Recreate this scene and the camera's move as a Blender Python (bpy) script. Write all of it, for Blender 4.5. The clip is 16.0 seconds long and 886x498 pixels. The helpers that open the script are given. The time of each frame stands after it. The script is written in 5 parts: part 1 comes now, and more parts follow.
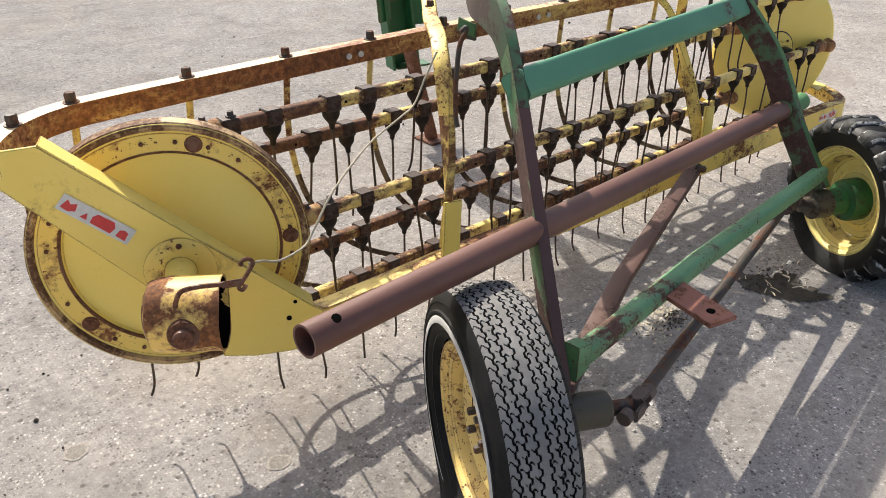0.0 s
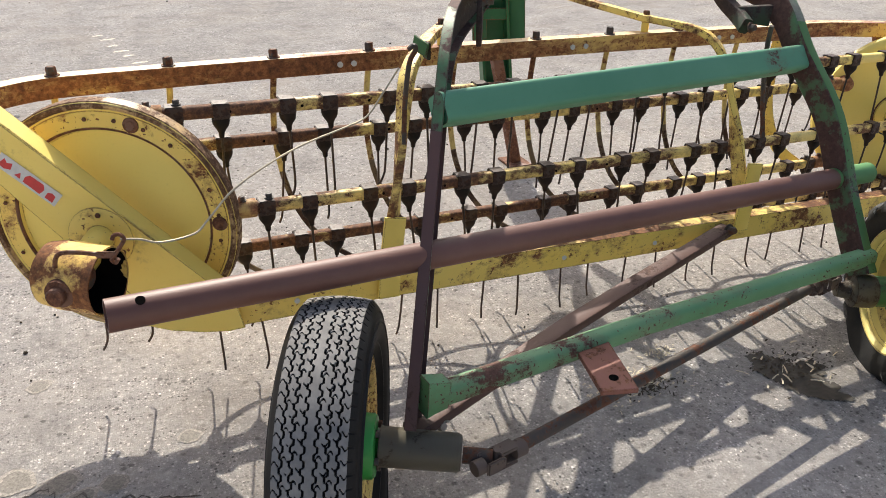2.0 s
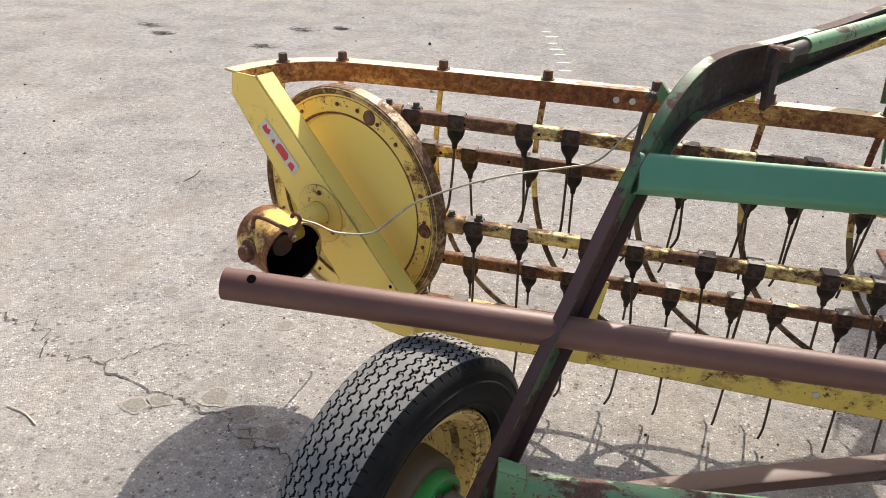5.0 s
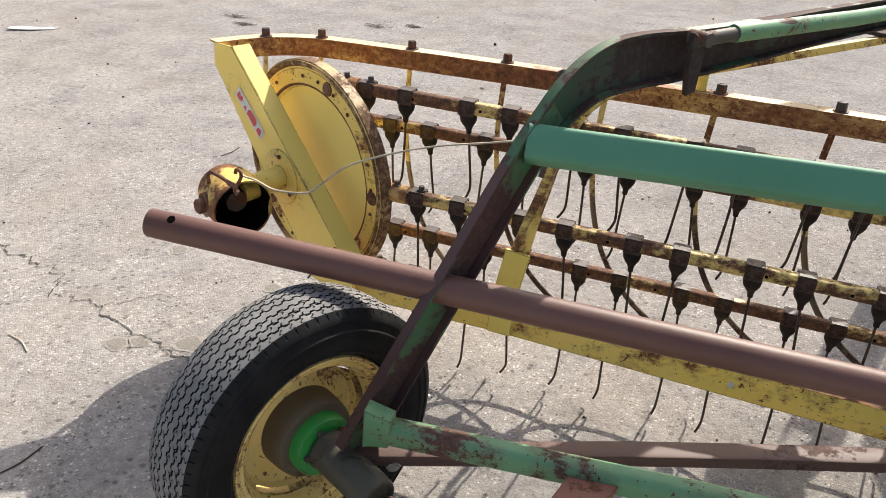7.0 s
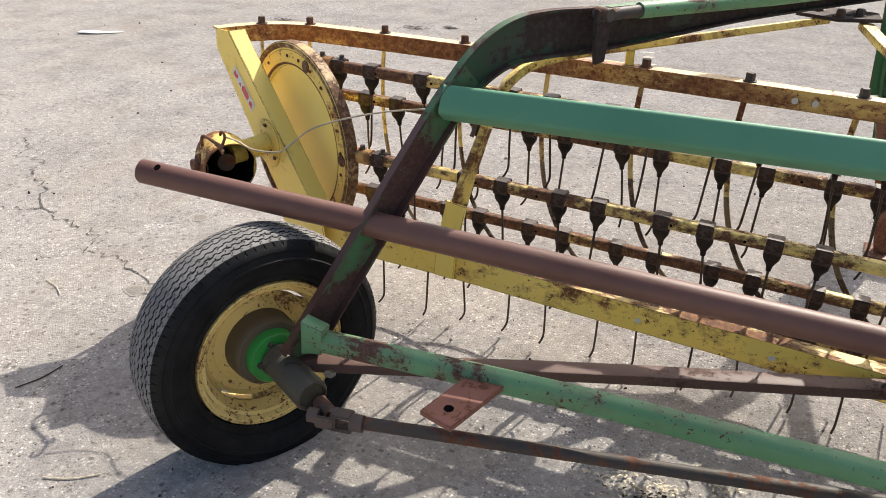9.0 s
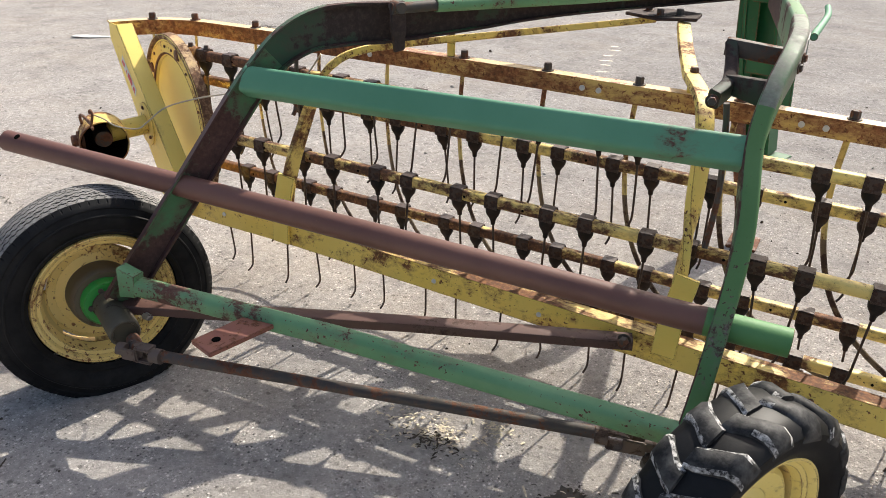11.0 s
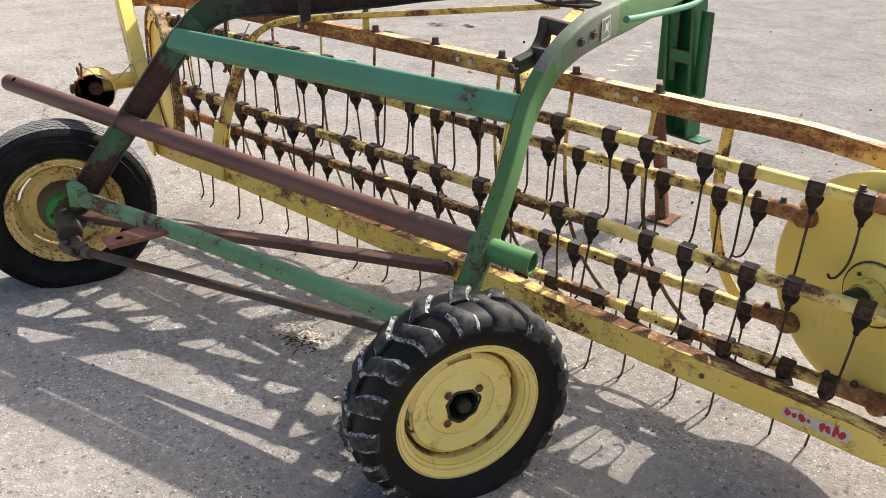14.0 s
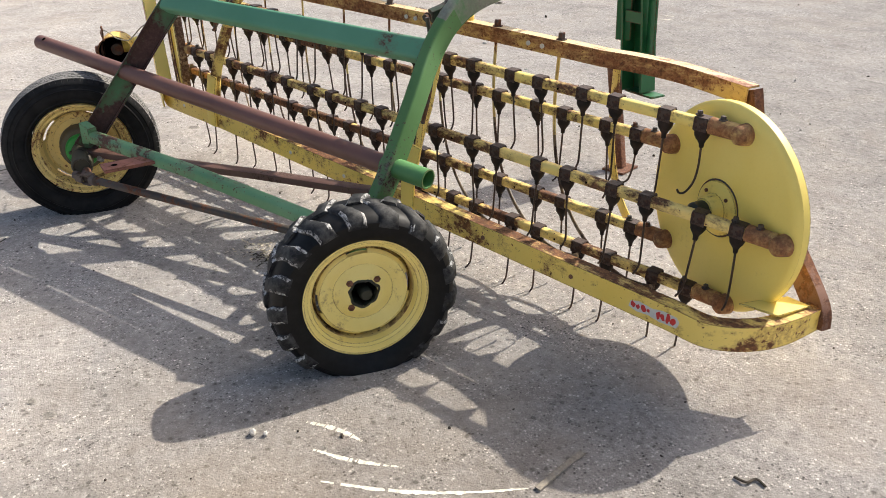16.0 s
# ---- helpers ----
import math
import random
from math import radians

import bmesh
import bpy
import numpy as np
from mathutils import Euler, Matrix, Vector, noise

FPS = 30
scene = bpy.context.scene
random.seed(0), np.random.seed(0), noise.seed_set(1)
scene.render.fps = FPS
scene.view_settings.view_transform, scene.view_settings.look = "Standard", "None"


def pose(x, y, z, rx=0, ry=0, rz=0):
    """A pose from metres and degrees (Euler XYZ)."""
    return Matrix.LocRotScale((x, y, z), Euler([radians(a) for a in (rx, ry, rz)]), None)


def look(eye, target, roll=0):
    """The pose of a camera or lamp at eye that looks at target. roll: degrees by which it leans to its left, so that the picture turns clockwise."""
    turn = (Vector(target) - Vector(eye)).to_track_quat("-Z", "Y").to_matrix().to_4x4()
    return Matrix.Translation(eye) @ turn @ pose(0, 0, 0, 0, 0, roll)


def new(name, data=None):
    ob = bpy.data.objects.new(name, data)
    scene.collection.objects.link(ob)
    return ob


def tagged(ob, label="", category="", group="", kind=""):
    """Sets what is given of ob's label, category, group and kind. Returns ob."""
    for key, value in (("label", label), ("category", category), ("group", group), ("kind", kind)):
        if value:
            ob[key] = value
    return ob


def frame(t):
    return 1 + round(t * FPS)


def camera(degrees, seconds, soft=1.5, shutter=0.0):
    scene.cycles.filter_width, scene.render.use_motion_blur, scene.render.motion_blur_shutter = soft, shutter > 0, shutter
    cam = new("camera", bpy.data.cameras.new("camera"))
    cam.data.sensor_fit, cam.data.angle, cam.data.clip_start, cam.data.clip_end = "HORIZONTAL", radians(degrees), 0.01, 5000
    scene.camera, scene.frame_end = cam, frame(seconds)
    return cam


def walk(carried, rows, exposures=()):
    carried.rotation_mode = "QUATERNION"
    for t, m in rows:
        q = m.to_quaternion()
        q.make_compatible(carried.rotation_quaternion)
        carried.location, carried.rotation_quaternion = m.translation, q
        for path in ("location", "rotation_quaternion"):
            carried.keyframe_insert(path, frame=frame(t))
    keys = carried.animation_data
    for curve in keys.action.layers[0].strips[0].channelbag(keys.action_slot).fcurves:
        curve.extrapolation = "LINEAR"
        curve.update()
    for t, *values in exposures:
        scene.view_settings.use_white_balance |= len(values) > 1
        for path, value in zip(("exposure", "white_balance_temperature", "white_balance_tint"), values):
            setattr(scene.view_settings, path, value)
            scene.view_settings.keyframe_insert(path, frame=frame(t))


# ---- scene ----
cam = camera(58.6, 16.0, soft=0.9)
PATH = [
    (0, (0.018, -0.3, 1.554), (1.163, 1.031, 0.597), -1.0),
    (0.5, (0.184, -0.333, 1.562), (1.241, 1.077, 0.616), -0.5),
    (1, (0.345, -0.495, 1.555), (1.31, 0.993, 0.629), -0.0),
    (1.5, (0.497, -0.671, 1.555), (1.35, 0.888, 0.637), 0.4),
    (2, (0.673, -0.684, 1.543), (1.395, 0.942, 0.628), 0.9),
    (2.5, (0.853, -0.661, 1.576), (1.411, 1.025, 0.657), 1.7),
    (3, (1.043, -0.66, 1.571), (1.395, 1.082, 0.653), 2.0),
    (3.5, (1.174, -0.662, 1.574), (1.297, 1.112, 0.659), 2.1),
    (4, (1.219, -0.571, 1.576), (1.134, 1.205, 0.659), 2.1),
    (4.2, (1.221, -0.525, 1.578), (1.068, 1.244, 0.658), 2.2),
    (6.3, (1.666, -0.575, 1.531), (1.139, 1.124, 0.618), 2.3),
    (6.5, (1.701, -0.559, 1.534), (1.154, 1.135, 0.622), 2.4),
    (7, (1.81, -0.547, 1.529), (1.204, 1.126, 0.615), 2.7),
    (7.5, (1.982, -0.554, 1.522), (1.322, 1.099, 0.61), 2.5),
    (8, (2.097, -0.592, 1.51), (1.386, 1.04, 0.598), 2.1),
    (8.5, (2.159, -0.683, 1.514), (1.414, 0.937, 0.608), 1.6),
    (9, (2.274, -0.739, 1.532), (1.502, 0.873, 0.633), 1.0),
    (9.5, (2.476, -0.704, 1.524), (1.679, 0.903, 0.637), 0.6),
    (9.7, (2.56, -0.686, 1.522), (1.752, 0.916, 0.637), 0.4),
    (11.8, (3.277, -0.715, 1.535), (2.363, 0.844, 0.679), 1.3),
    (12, (3.333, -0.724, 1.531), (2.403, 0.826, 0.675), 1.2),
    (12.5, (3.479, -0.796, 1.526), (2.513, 0.731, 0.67), 1.4),
    (13, (3.622, -0.801, 1.551), (2.622, 0.701, 0.69), 1.6),
    (13.5, (3.816, -0.723, 1.552), (2.774, 0.749, 0.686), 1.6),
    (14, (3.98, -0.686, 1.566), (2.893, 0.746, 0.688), 1.5),
    (14.5, (4.124, -0.74, 1.55), (2.989, 0.651, 0.669), 1.2),
    (15, (4.276, -0.791, 1.553), (3.103, 0.558, 0.657), 0.7),
    (15.5, (4.484, -0.777, 1.543), (3.276, 0.54, 0.645), 0.2),
    (16, (4.704, -0.725, 1.557), (3.484, 0.574, 0.649), -0.2),
]
walk(cam, [(t, look(eye, target, roll)) for t, eye, target, roll in PATH])

# ---- light ----
SUN = Vector((0.19, 1.015, 1.0)).normalized()
world = bpy.data.worlds.new("sky")
scene.world = world
world.use_nodes = True
wn = world.node_tree.nodes
sky = wn.new("ShaderNodeTexSky")
sky.sky_type = "NISHITA"
sky.sun_disc = False
sky.sun_elevation = math.asin(SUN.z)
sky.sun_rotation = math.atan2(SUN.x, SUN.y)
sky.dust_density = 5.0
world.node_tree.links.new(sky.outputs[0], wn["Background"].inputs[0])
wn["Background"].inputs[1].default_value = 0.118
sun = new("sun", bpy.data.lights.new("sun", "SUN"))
sun.data.energy = 3.9
sun.data.angle = radians(0.55)
sun.data.color = (1.0, 0.945, 0.84)
sun.matrix_world = look(SUN * 20, (0, 0, 0))
scene.view_settings.exposure = 0.70


# ---- materials ----
def material(name):
    m = bpy.data.materials.new(name)
    m.use_nodes = True
    n, l = m.node_tree.nodes, m.node_tree.links
    return m, n, l, n["Principled BSDF"]


def noise_tex(n, l, coord, scale, detail=6, rough=0.6, distort=0.0):
    t = n.new("ShaderNodeTexNoise")
    t.inputs["Scale"].default_value = scale
    t.inputs["Detail"].default_value = detail
    t.inputs["Roughness"].default_value = rough
    t.inputs["Distortion"].default_value = distort
    l.new(coord, t.inputs["Vector"])
    return t.outputs["Fac"]


def ramp(n, l, fac, stops):
    r = n.new("ShaderNodeValToRGB")
    e = r.color_ramp.elements
    while len(e) < len(stops):
        e.new(0.5)
    for k, (p, c) in zip(e, stops):
        k.position = p
        k.color = (*c, 1) if not isinstance(c, (int, float)) else (c, c, c, 1)
    l.new(fac, r.inputs["Fac"])
    return r.outputs["Color"]


def mix(n, l, fac, a, b, mode="MIX"):
    m = n.new("ShaderNodeMix")
    m.data_type, m.blend_type = "RGBA", mode
    for value, socket in ((fac, m.inputs[0]), (a, m.inputs[6]), (b, m.inputs[7])):
        if isinstance(value, (int, float)):
            socket.default_value = value
        elif isinstance(value, tuple):
            socket.default_value = (*value, 1)
        else:
            l.new(value, socket)
    return m.outputs[2]


def calc(n, l, op, a, b):
    m = n.new("ShaderNodeMath")
    m.operation = op
    for value, socket in ((a, m.inputs[0]), (b, m.inputs[1])):
        if isinstance(value, (int, float)):
            socket.default_value = value
        else:
            l.new(value, socket)
    return m.outputs[0]


def bump(n, l, height, strength, distance, bsdf):
    b = n.new("ShaderNodeBump")
    b.inputs["Strength"].default_value = strength
    b.inputs["Distance"].default_value = distance
    l.new(height, b.inputs["Height"])
    l.new(b.outputs[0], bsdf.inputs["Normal"])


def coords(n, l, own=False):
    """Object coordinates; own: shifted at random from piece to piece."""
    c = n.new("ShaderNodeTexCoord").outputs["Object"]
    if own:
        i = n.new("ShaderNodeObjectInfo").outputs["Random"]
        v = n.new("ShaderNodeVectorMath")
        v.operation = "ADD"
        l.new(c, v.inputs[0])
        l.new(calc(n, l, "MULTIPLY", i, 37.0), v.inputs[1])
        c = v.outputs[0]
    return c


RUST_DARK, RUST_MID, RUST_LIGHT = (0.045, 0.022, 0.014), (0.13, 0.05, 0.025), (0.30, 0.13, 0.05)


def worn_edges(n, l, radius):
    """1 on the edges of a shape, 0 on its faces."""
    e = n.new("ShaderNodeBevel")
    e.samples = 4
    e.inputs["Radius"].default_value = radius
    d = n.new("ShaderNodeVectorMath")
    d.operation = "DOT_PRODUCT"
    l.new(e.outputs[0], d.inputs[0])
    l.new(n.new("ShaderNodeNewGeometry").outputs["Normal"], d.inputs[1])
    return ramp(n, l, calc(n, l, "SUBTRACT", 1.0, d.outputs["Value"]), [(0.01, 0.0), (0.16, 1.0)])


def painted(name, colour, rust, patch=5.0, fine=38.0, gloss=0.5, faded=None, dark=RUST_DARK, mid=RUST_MID, light=RUST_LIGHT, wash=0.3, edges=0.2, soft=0.02, stretch=1.0, grain=0.45, flecks=0.3, trend=None):
    """Old paint over steel; rust: from 0 (sound) to 1 (bare); wash: brown stain round the bare spots; edges: wear along the edges; stretch: patches drawn out along x; grain: how ragged the patches are; flecks: small chips; trend: (x, rust there, x, rust there) added along the machine."""
    m, n, l, p = material(name)
    c = coords(n, l)
    cb = c
    if stretch != 1.0:
        g = n.new("ShaderNodeMapping")
        g.inputs["Scale"].default_value = (1 / stretch, 1, 1)
        l.new(c, g.inputs["Vector"])
        cb = g.outputs[0]
    big = noise_tex(n, l, cb, patch, 4, 0.6, 0.4)
    small = noise_tex(n, l, cb, fine, 10, 0.76, 0.2)
    field = calc(n, l, "ADD", calc(n, l, "MULTIPLY", big, 1 - grain), calc(n, l, "MULTIPLY", small, grain))
    if edges:
        field = calc(n, l, "ADD", field, calc(n, l, "MULTIPLY", worn_edges(n, l, 0.005), edges))
    if trend:
        x = n.new("ShaderNodeSeparateXYZ")
        l.new(c, x.inputs[0])
        r = n.new("ShaderNodeMapRange")
        for k, v in zip(("From Min", "To Min", "From Max", "To Max"), trend):
            r.inputs[k].default_value = v
        l.new(x.outputs[0], r.inputs["Value"])
        field = calc(n, l, "ADD", field, r.outputs[0])
    edge = 0.72 - 0.44 * rust
    mask = ramp(n, l, field, [(edge - soft * 0.4, 0.0), (edge + soft, 1.0)])
    chip = calc(n, l, "ADD", noise_tex(n, l, c, 85, 3, 0.6, 0.3), calc(n, l, "MULTIPLY", field, 0.7))
    cut = 1.14 - 0.22 * flecks
    mask = calc(n, l, "MAXIMUM", mask, ramp(n, l, chip, [(cut - 0.01, 0.0), (cut + 0.01, 1.0)]))
    fade = noise_tex(n, l, c, 2.3, 5, 0.6)
    pale = faded or tuple(min(1, v * 1.1 + 0.015) for v in colour)
    coat = mix(n, l, ramp(n, l, fade, [(0.35, 0.0), (0.7, 1.0)]), colour, pale)
    grime = ramp(n, l, noise_tex(n, l, c, 130, 8, 0.75), [(0.32, 0.6), (0.44, 1.0)])
    coat = mix(n, l, 0.18, coat, grime, "MULTIPLY")
    halo = ramp(n, l, field, [(edge - 0.07, 0.0), (edge, 1.0)])
    brown = mix(n, l, 0.5, mid, light)
    coat = mix(n, l, calc(n, l, "MULTIPLY", halo, wash), coat, brown)
    iron = ramp(n, l, noise_tex(n, l, c, 60, 9, 0.75), [(0.3, dark), (0.5, mid), (0.7, light)])
    l.new(mix(n, l, mask, coat, iron), p.inputs["Base Color"])
    l.new(ramp(n, l, mask, [(0.0, gloss), (1.0, 0.85)]), p.inputs["Roughness"])
    p.inputs["Specular IOR Level"].default_value = 0.4
    h = calc(n, l, "SUBTRACT", calc(n, l, "MULTIPLY", noise_tex(n, l, c, 160, 5, 0.7), 0.3), calc(n, l, "MULTIPLY", mask, 0.5))
    bump(n, l, h, 0.4, 0.002, p)
    return m


PALE = (0.86, 0.659, 0.18)
BLACKISH = dict(dark=(0.035, 0.019, 0.012), mid=(0.11, 0.048, 0.022), light=(0.29, 0.13, 0.05))
ORANGE = dict(dark=(0.05, 0.022, 0.012), mid=(0.19, 0.075, 0.028), light=(0.42, 0.19, 0.065))
M_YELLOW = painted("yellow_paint", (0.86, 0.64, 0.13), 0.17, faded=(0.88, 0.688, 0.19), wash=0.35, flecks=0.4, edges=0.26, **BLACKISH)
M_YELLOW_WORN = painted("worn_yellow_paint", (0.84, 0.606, 0.12), 0.36, patch=7.0, faded=PALE, wash=0.6, flecks=0.62, edges=0.6, stretch=1.3, dark=(0.04, 0.02, 0.012), mid=(0.17, 0.07, 0.028), light=(0.42, 0.19, 0.065))
M_DISC = painted("disc_paint", (0.87, 0.683, 0.16), 0.04, patch=7.0, faded=(0.89, 0.721, 0.2), flecks=0.2, **BLACKISH)
M_RING = painted("rim_ring_paint", (0.82, 0.573, 0.11), 0.30, patch=6.0, faded=PALE, wash=0.7, flecks=0.6, edges=0.3, **ORANGE)
M_RIM = painted("rim_paint", (0.84, 0.602, 0.18), 0.27, patch=9.0, fine=55, faded=(0.87, 0.678, 0.28), wash=0.6, flecks=0.8, dark=(0.08, 0.038, 0.02), mid=(0.22, 0.10, 0.04), light=(0.44, 0.22, 0.08))
M_RIM_PALE = painted("chalky_rim_paint", (0.87, 0.69, 0.20), 0.17, patch=5.0, fine=60, faded=(0.89, 0.755, 0.30), wash=0.75, flecks=0.32, edges=0.3, soft=0.05, dark=(0.05, 0.03, 0.018), mid=(0.20, 0.11, 0.05), light=(0.45, 0.28, 0.12))
M_DRUM = painted("brake_drum", (0.11, 0.085, 0.05), 0.3, patch=9.0, gloss=0.6, mid=(0.1, 0.06, 0.035), light=(0.16, 0.11, 0.06))
M_HUBGREEN = painted("bright_green_hub", (0.03, 0.27, 0.045), 0.2, patch=16.0, gloss=0.4, mid=(0.05, 0.04, 0.02), light=(0.09, 0.06, 0.03))
M_YELLOW_PALE = painted("pale_yellow_paint", (0.85, 0.649, 0.14), 0.10, patch=4.0, faded=(0.87, 0.697, 0.2), wash=0.3, flecks=0.42, edges=0.34, **BLACKISH)
M_BAR = painted("bar_paint", (0.84, 0.64, 0.22), 0.475, patch=6.0, faded=PALE, wash=0.6, stretch=1.7, flecks=0.6, edges=0.3, soft=0.03, trend=(0.8, 0.075, 3.3, -0.02), dark=(0.03, 0.018, 0.013), mid=(0.115, 0.052, 0.028), light=(0.3, 0.145, 0.065))
M_HANGER = painted("rusty_hanger_paint", (0.84, 0.611, 0.14), 0.38, patch=5.0, faded=PALE, wash=0.6, flecks=0.8, edges=0.34, soft=0.03, grain=0.4, dark=(0.05, 0.024, 0.014), mid=(0.17, 0.072, 0.03), light=(0.38, 0.18, 0.065))
M_FLANGE = painted("flange_paint", (0.82, 0.592, 0.16), 0.56, patch=6.0, faded=PALE, wash=0.65, stretch=2.2, flecks=0.7, soft=0.03, dark=(0.04, 0.02, 0.012), mid=(0.15, 0.062, 0.026), light=(0.36, 0.165, 0.058))
M_ROD = painted("rod_paint", (0.62, 0.468, 0.15), 0.47, patch=3.0, faded=(0.6, 0.5, 0.2), wash=0.6, edges=0)
M_RUSTLIP = painted("rim_lip_rust", (0.50, 0.34, 0.15), 0.55, patch=6.0, wash=0.75, edges=0.1, dark=(0.04, 0.022, 0.014), mid=(0.13, 0.062, 0.03), light=(0.40, 0.27, 0.15))
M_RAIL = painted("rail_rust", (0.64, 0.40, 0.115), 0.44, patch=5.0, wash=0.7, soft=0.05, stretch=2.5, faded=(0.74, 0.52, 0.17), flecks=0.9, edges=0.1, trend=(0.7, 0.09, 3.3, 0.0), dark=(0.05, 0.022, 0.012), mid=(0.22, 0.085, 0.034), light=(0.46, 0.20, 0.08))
# peeling paint of the top flange, its sunlit paleness put into the colour
M_RAILTOP = painted("sunlit_rail_top_paint", (0.70, 0.49, 0.23), 0.42, patch=5.0, faded=(0.82, 0.63, 0.38), wash=0.5, stretch=3.0, flecks=0.8, trend=(0.5, -0.12, 1.4, 0.0), dark=(0.1, 0.04, 0.025), mid=(0.3, 0.15, 0.095), light=(0.55, 0.36, 0.25))
M_BROWN = painted("brown_pipe", (0.125, 0.056, 0.043), 0.20, patch=3.0, fine=60, gloss=0.5, faded=(0.18, 0.09, 0.07), light=(0.24, 0.13, 0.09), edges=0.05, flecks=0.2)
M_GREEN = painted("green_paint", (0.072, 0.225, 0.13), 0.245, patch=5.0, gloss=0.6, faded=(0.10, 0.27, 0.165), wash=0.32, flecks=0.58, edges=0.42, stretch=1.8, mid=(0.085, 0.04, 0.028), light=(0.16, 0.085, 0.06))
M_STUB = painted("grass_green_paint", (0.068, 0.2, 0.058), 0.18, patch=6.0, gloss=0.6, faded=(0.1, 0.25, 0.09), wash=0.3, flecks=0.5)
M_GREEN_WORN = painted("worn_green_paint", (0.09, 0.235, 0.105), 0.34, patch=3.4, gloss=0.5, faded=(0.17, 0.34, 0.18), wash=0.35, grain=0.3, flecks=0.6, stretch=1.4, mid=(0.095, 0.045, 0.033), light=(0.17, 0.09, 0.07))
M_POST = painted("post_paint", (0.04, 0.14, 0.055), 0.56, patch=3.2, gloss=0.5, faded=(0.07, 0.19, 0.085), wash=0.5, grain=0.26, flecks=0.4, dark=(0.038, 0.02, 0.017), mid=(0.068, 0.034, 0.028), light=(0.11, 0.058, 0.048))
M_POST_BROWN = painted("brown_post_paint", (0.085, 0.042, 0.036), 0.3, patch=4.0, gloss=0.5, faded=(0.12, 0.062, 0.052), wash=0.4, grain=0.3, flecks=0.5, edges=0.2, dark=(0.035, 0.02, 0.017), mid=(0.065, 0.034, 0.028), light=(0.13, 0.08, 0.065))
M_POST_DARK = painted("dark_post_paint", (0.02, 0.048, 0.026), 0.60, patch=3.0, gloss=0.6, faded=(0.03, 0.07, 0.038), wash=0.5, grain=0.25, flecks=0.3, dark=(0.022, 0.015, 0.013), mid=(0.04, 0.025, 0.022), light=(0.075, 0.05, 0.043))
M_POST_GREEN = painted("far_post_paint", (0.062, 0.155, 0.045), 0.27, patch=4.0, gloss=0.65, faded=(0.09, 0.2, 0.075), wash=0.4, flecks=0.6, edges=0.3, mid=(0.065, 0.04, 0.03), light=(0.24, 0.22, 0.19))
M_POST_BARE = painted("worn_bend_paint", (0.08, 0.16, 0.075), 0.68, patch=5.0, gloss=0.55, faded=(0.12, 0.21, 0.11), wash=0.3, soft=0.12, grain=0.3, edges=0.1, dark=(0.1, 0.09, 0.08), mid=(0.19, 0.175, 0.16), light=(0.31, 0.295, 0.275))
M_BRACE = painted("brace_paint", (0.095, 0.048, 0.038), 0.4, patch=3.0, gloss=0.55, faded=(0.13, 0.068, 0.053), dark=(0.035, 0.02, 0.016), mid=(0.07, 0.036, 0.028), light=(0.15, 0.09, 0.07))
M_DARKGREEN = painted("dark_green_paint", (0.01, 0.1, 0.032), 0.12, patch=5.0, gloss=0.4)
M_HUB = painted("greasy_green_hub", (0.02, 0.12, 0.03), 0.36, patch=9.0, gloss=0.5, dark=(0.02, 0.018, 0.015), mid=(0.045, 0.04, 0.03), light=(0.09, 0.07, 0.045))
M_HOUSING = painted("housing_paint", (0.07, 0.061, 0.040), 0.38, patch=9.0, gloss=0.5, dark=(0.02, 0.016, 0.012), mid=(0.05, 0.035, 0.023), light=(0.085, 0.06, 0.04))
M_HUBDARK = painted("oily_hub", (0.022, 0.024, 0.013), 0.35, patch=12.0, gloss=0.45, dark=(0.008, 0.007, 0.005), mid=(0.02, 0.016, 0.011), light=(0.045, 0.034, 0.02), edges=0)
M_RED = painted("red_primer", (0.225, 0.085, 0.06), 0.33, patch=8.0, gloss=0.6)
M_RIMDIRT = painted("dirty_rim_groove", (0.70, 0.52, 0.17), 0.38, patch=6.0, fine=50, faded=(0.66, 0.50, 0.20), wash=0.8, flecks=0.7, soft=0.06, dark=(0.03, 0.018, 0.012), mid=(0.12, 0.065, 0.032), light=(0.34, 0.20, 0.085))
M_RUST = painted("bare_rust", (0.14, 0.062, 0.036), 0.6, patch=8.0, light=(0.26, 0.125, 0.065), edges=0)
M_CLAMP = painted("rusty_clamp", (0.036, 0.02, 0.015), 0.45, patch=14.0, dark=(0.015, 0.01, 0.008), mid=(0.042, 0.022, 0.015), light=(0.11, 0.052, 0.03), edges=0)
M_SLEEVE = painted("rusty_sleeve", (0.55, 0.36, 0.11), 0.62, patch=9.0, wash=0.6, edges=0, soft=0.06, dark=(0.09, 0.04, 0.022), mid=(0.24, 0.105, 0.045), light=(0.42, 0.21, 0.085))
M_CUP = painted("cup_paint", (0.82, 0.554, 0.14), 0.46, patch=9.0, faded=PALE, wash=0.8, flecks=0.5, edges=0.3, **ORANGE)
M_JOINT = painted("greasy_joint", (0.1, 0.072, 0.058), 0.4, patch=14.0, gloss=0.6, dark=(0.03, 0.02, 0.016), mid=(0.075, 0.048, 0.038), light=(0.17, 0.115, 0.09), edges=0)
M_RODLOW = painted("dark_rod", (0.14, 0.10, 0.055), 0.5, patch=6.0, mid=(0.05, 0.03, 0.022), light=(0.12, 0.076, 0.048), edges=0)
M_DARKIRON = painted("dark_iron", (0.05, 0.041, 0.034), 0.45, patch=12.0, gloss=0.6, light=(0.12, 0.078, 0.052), edges=0)


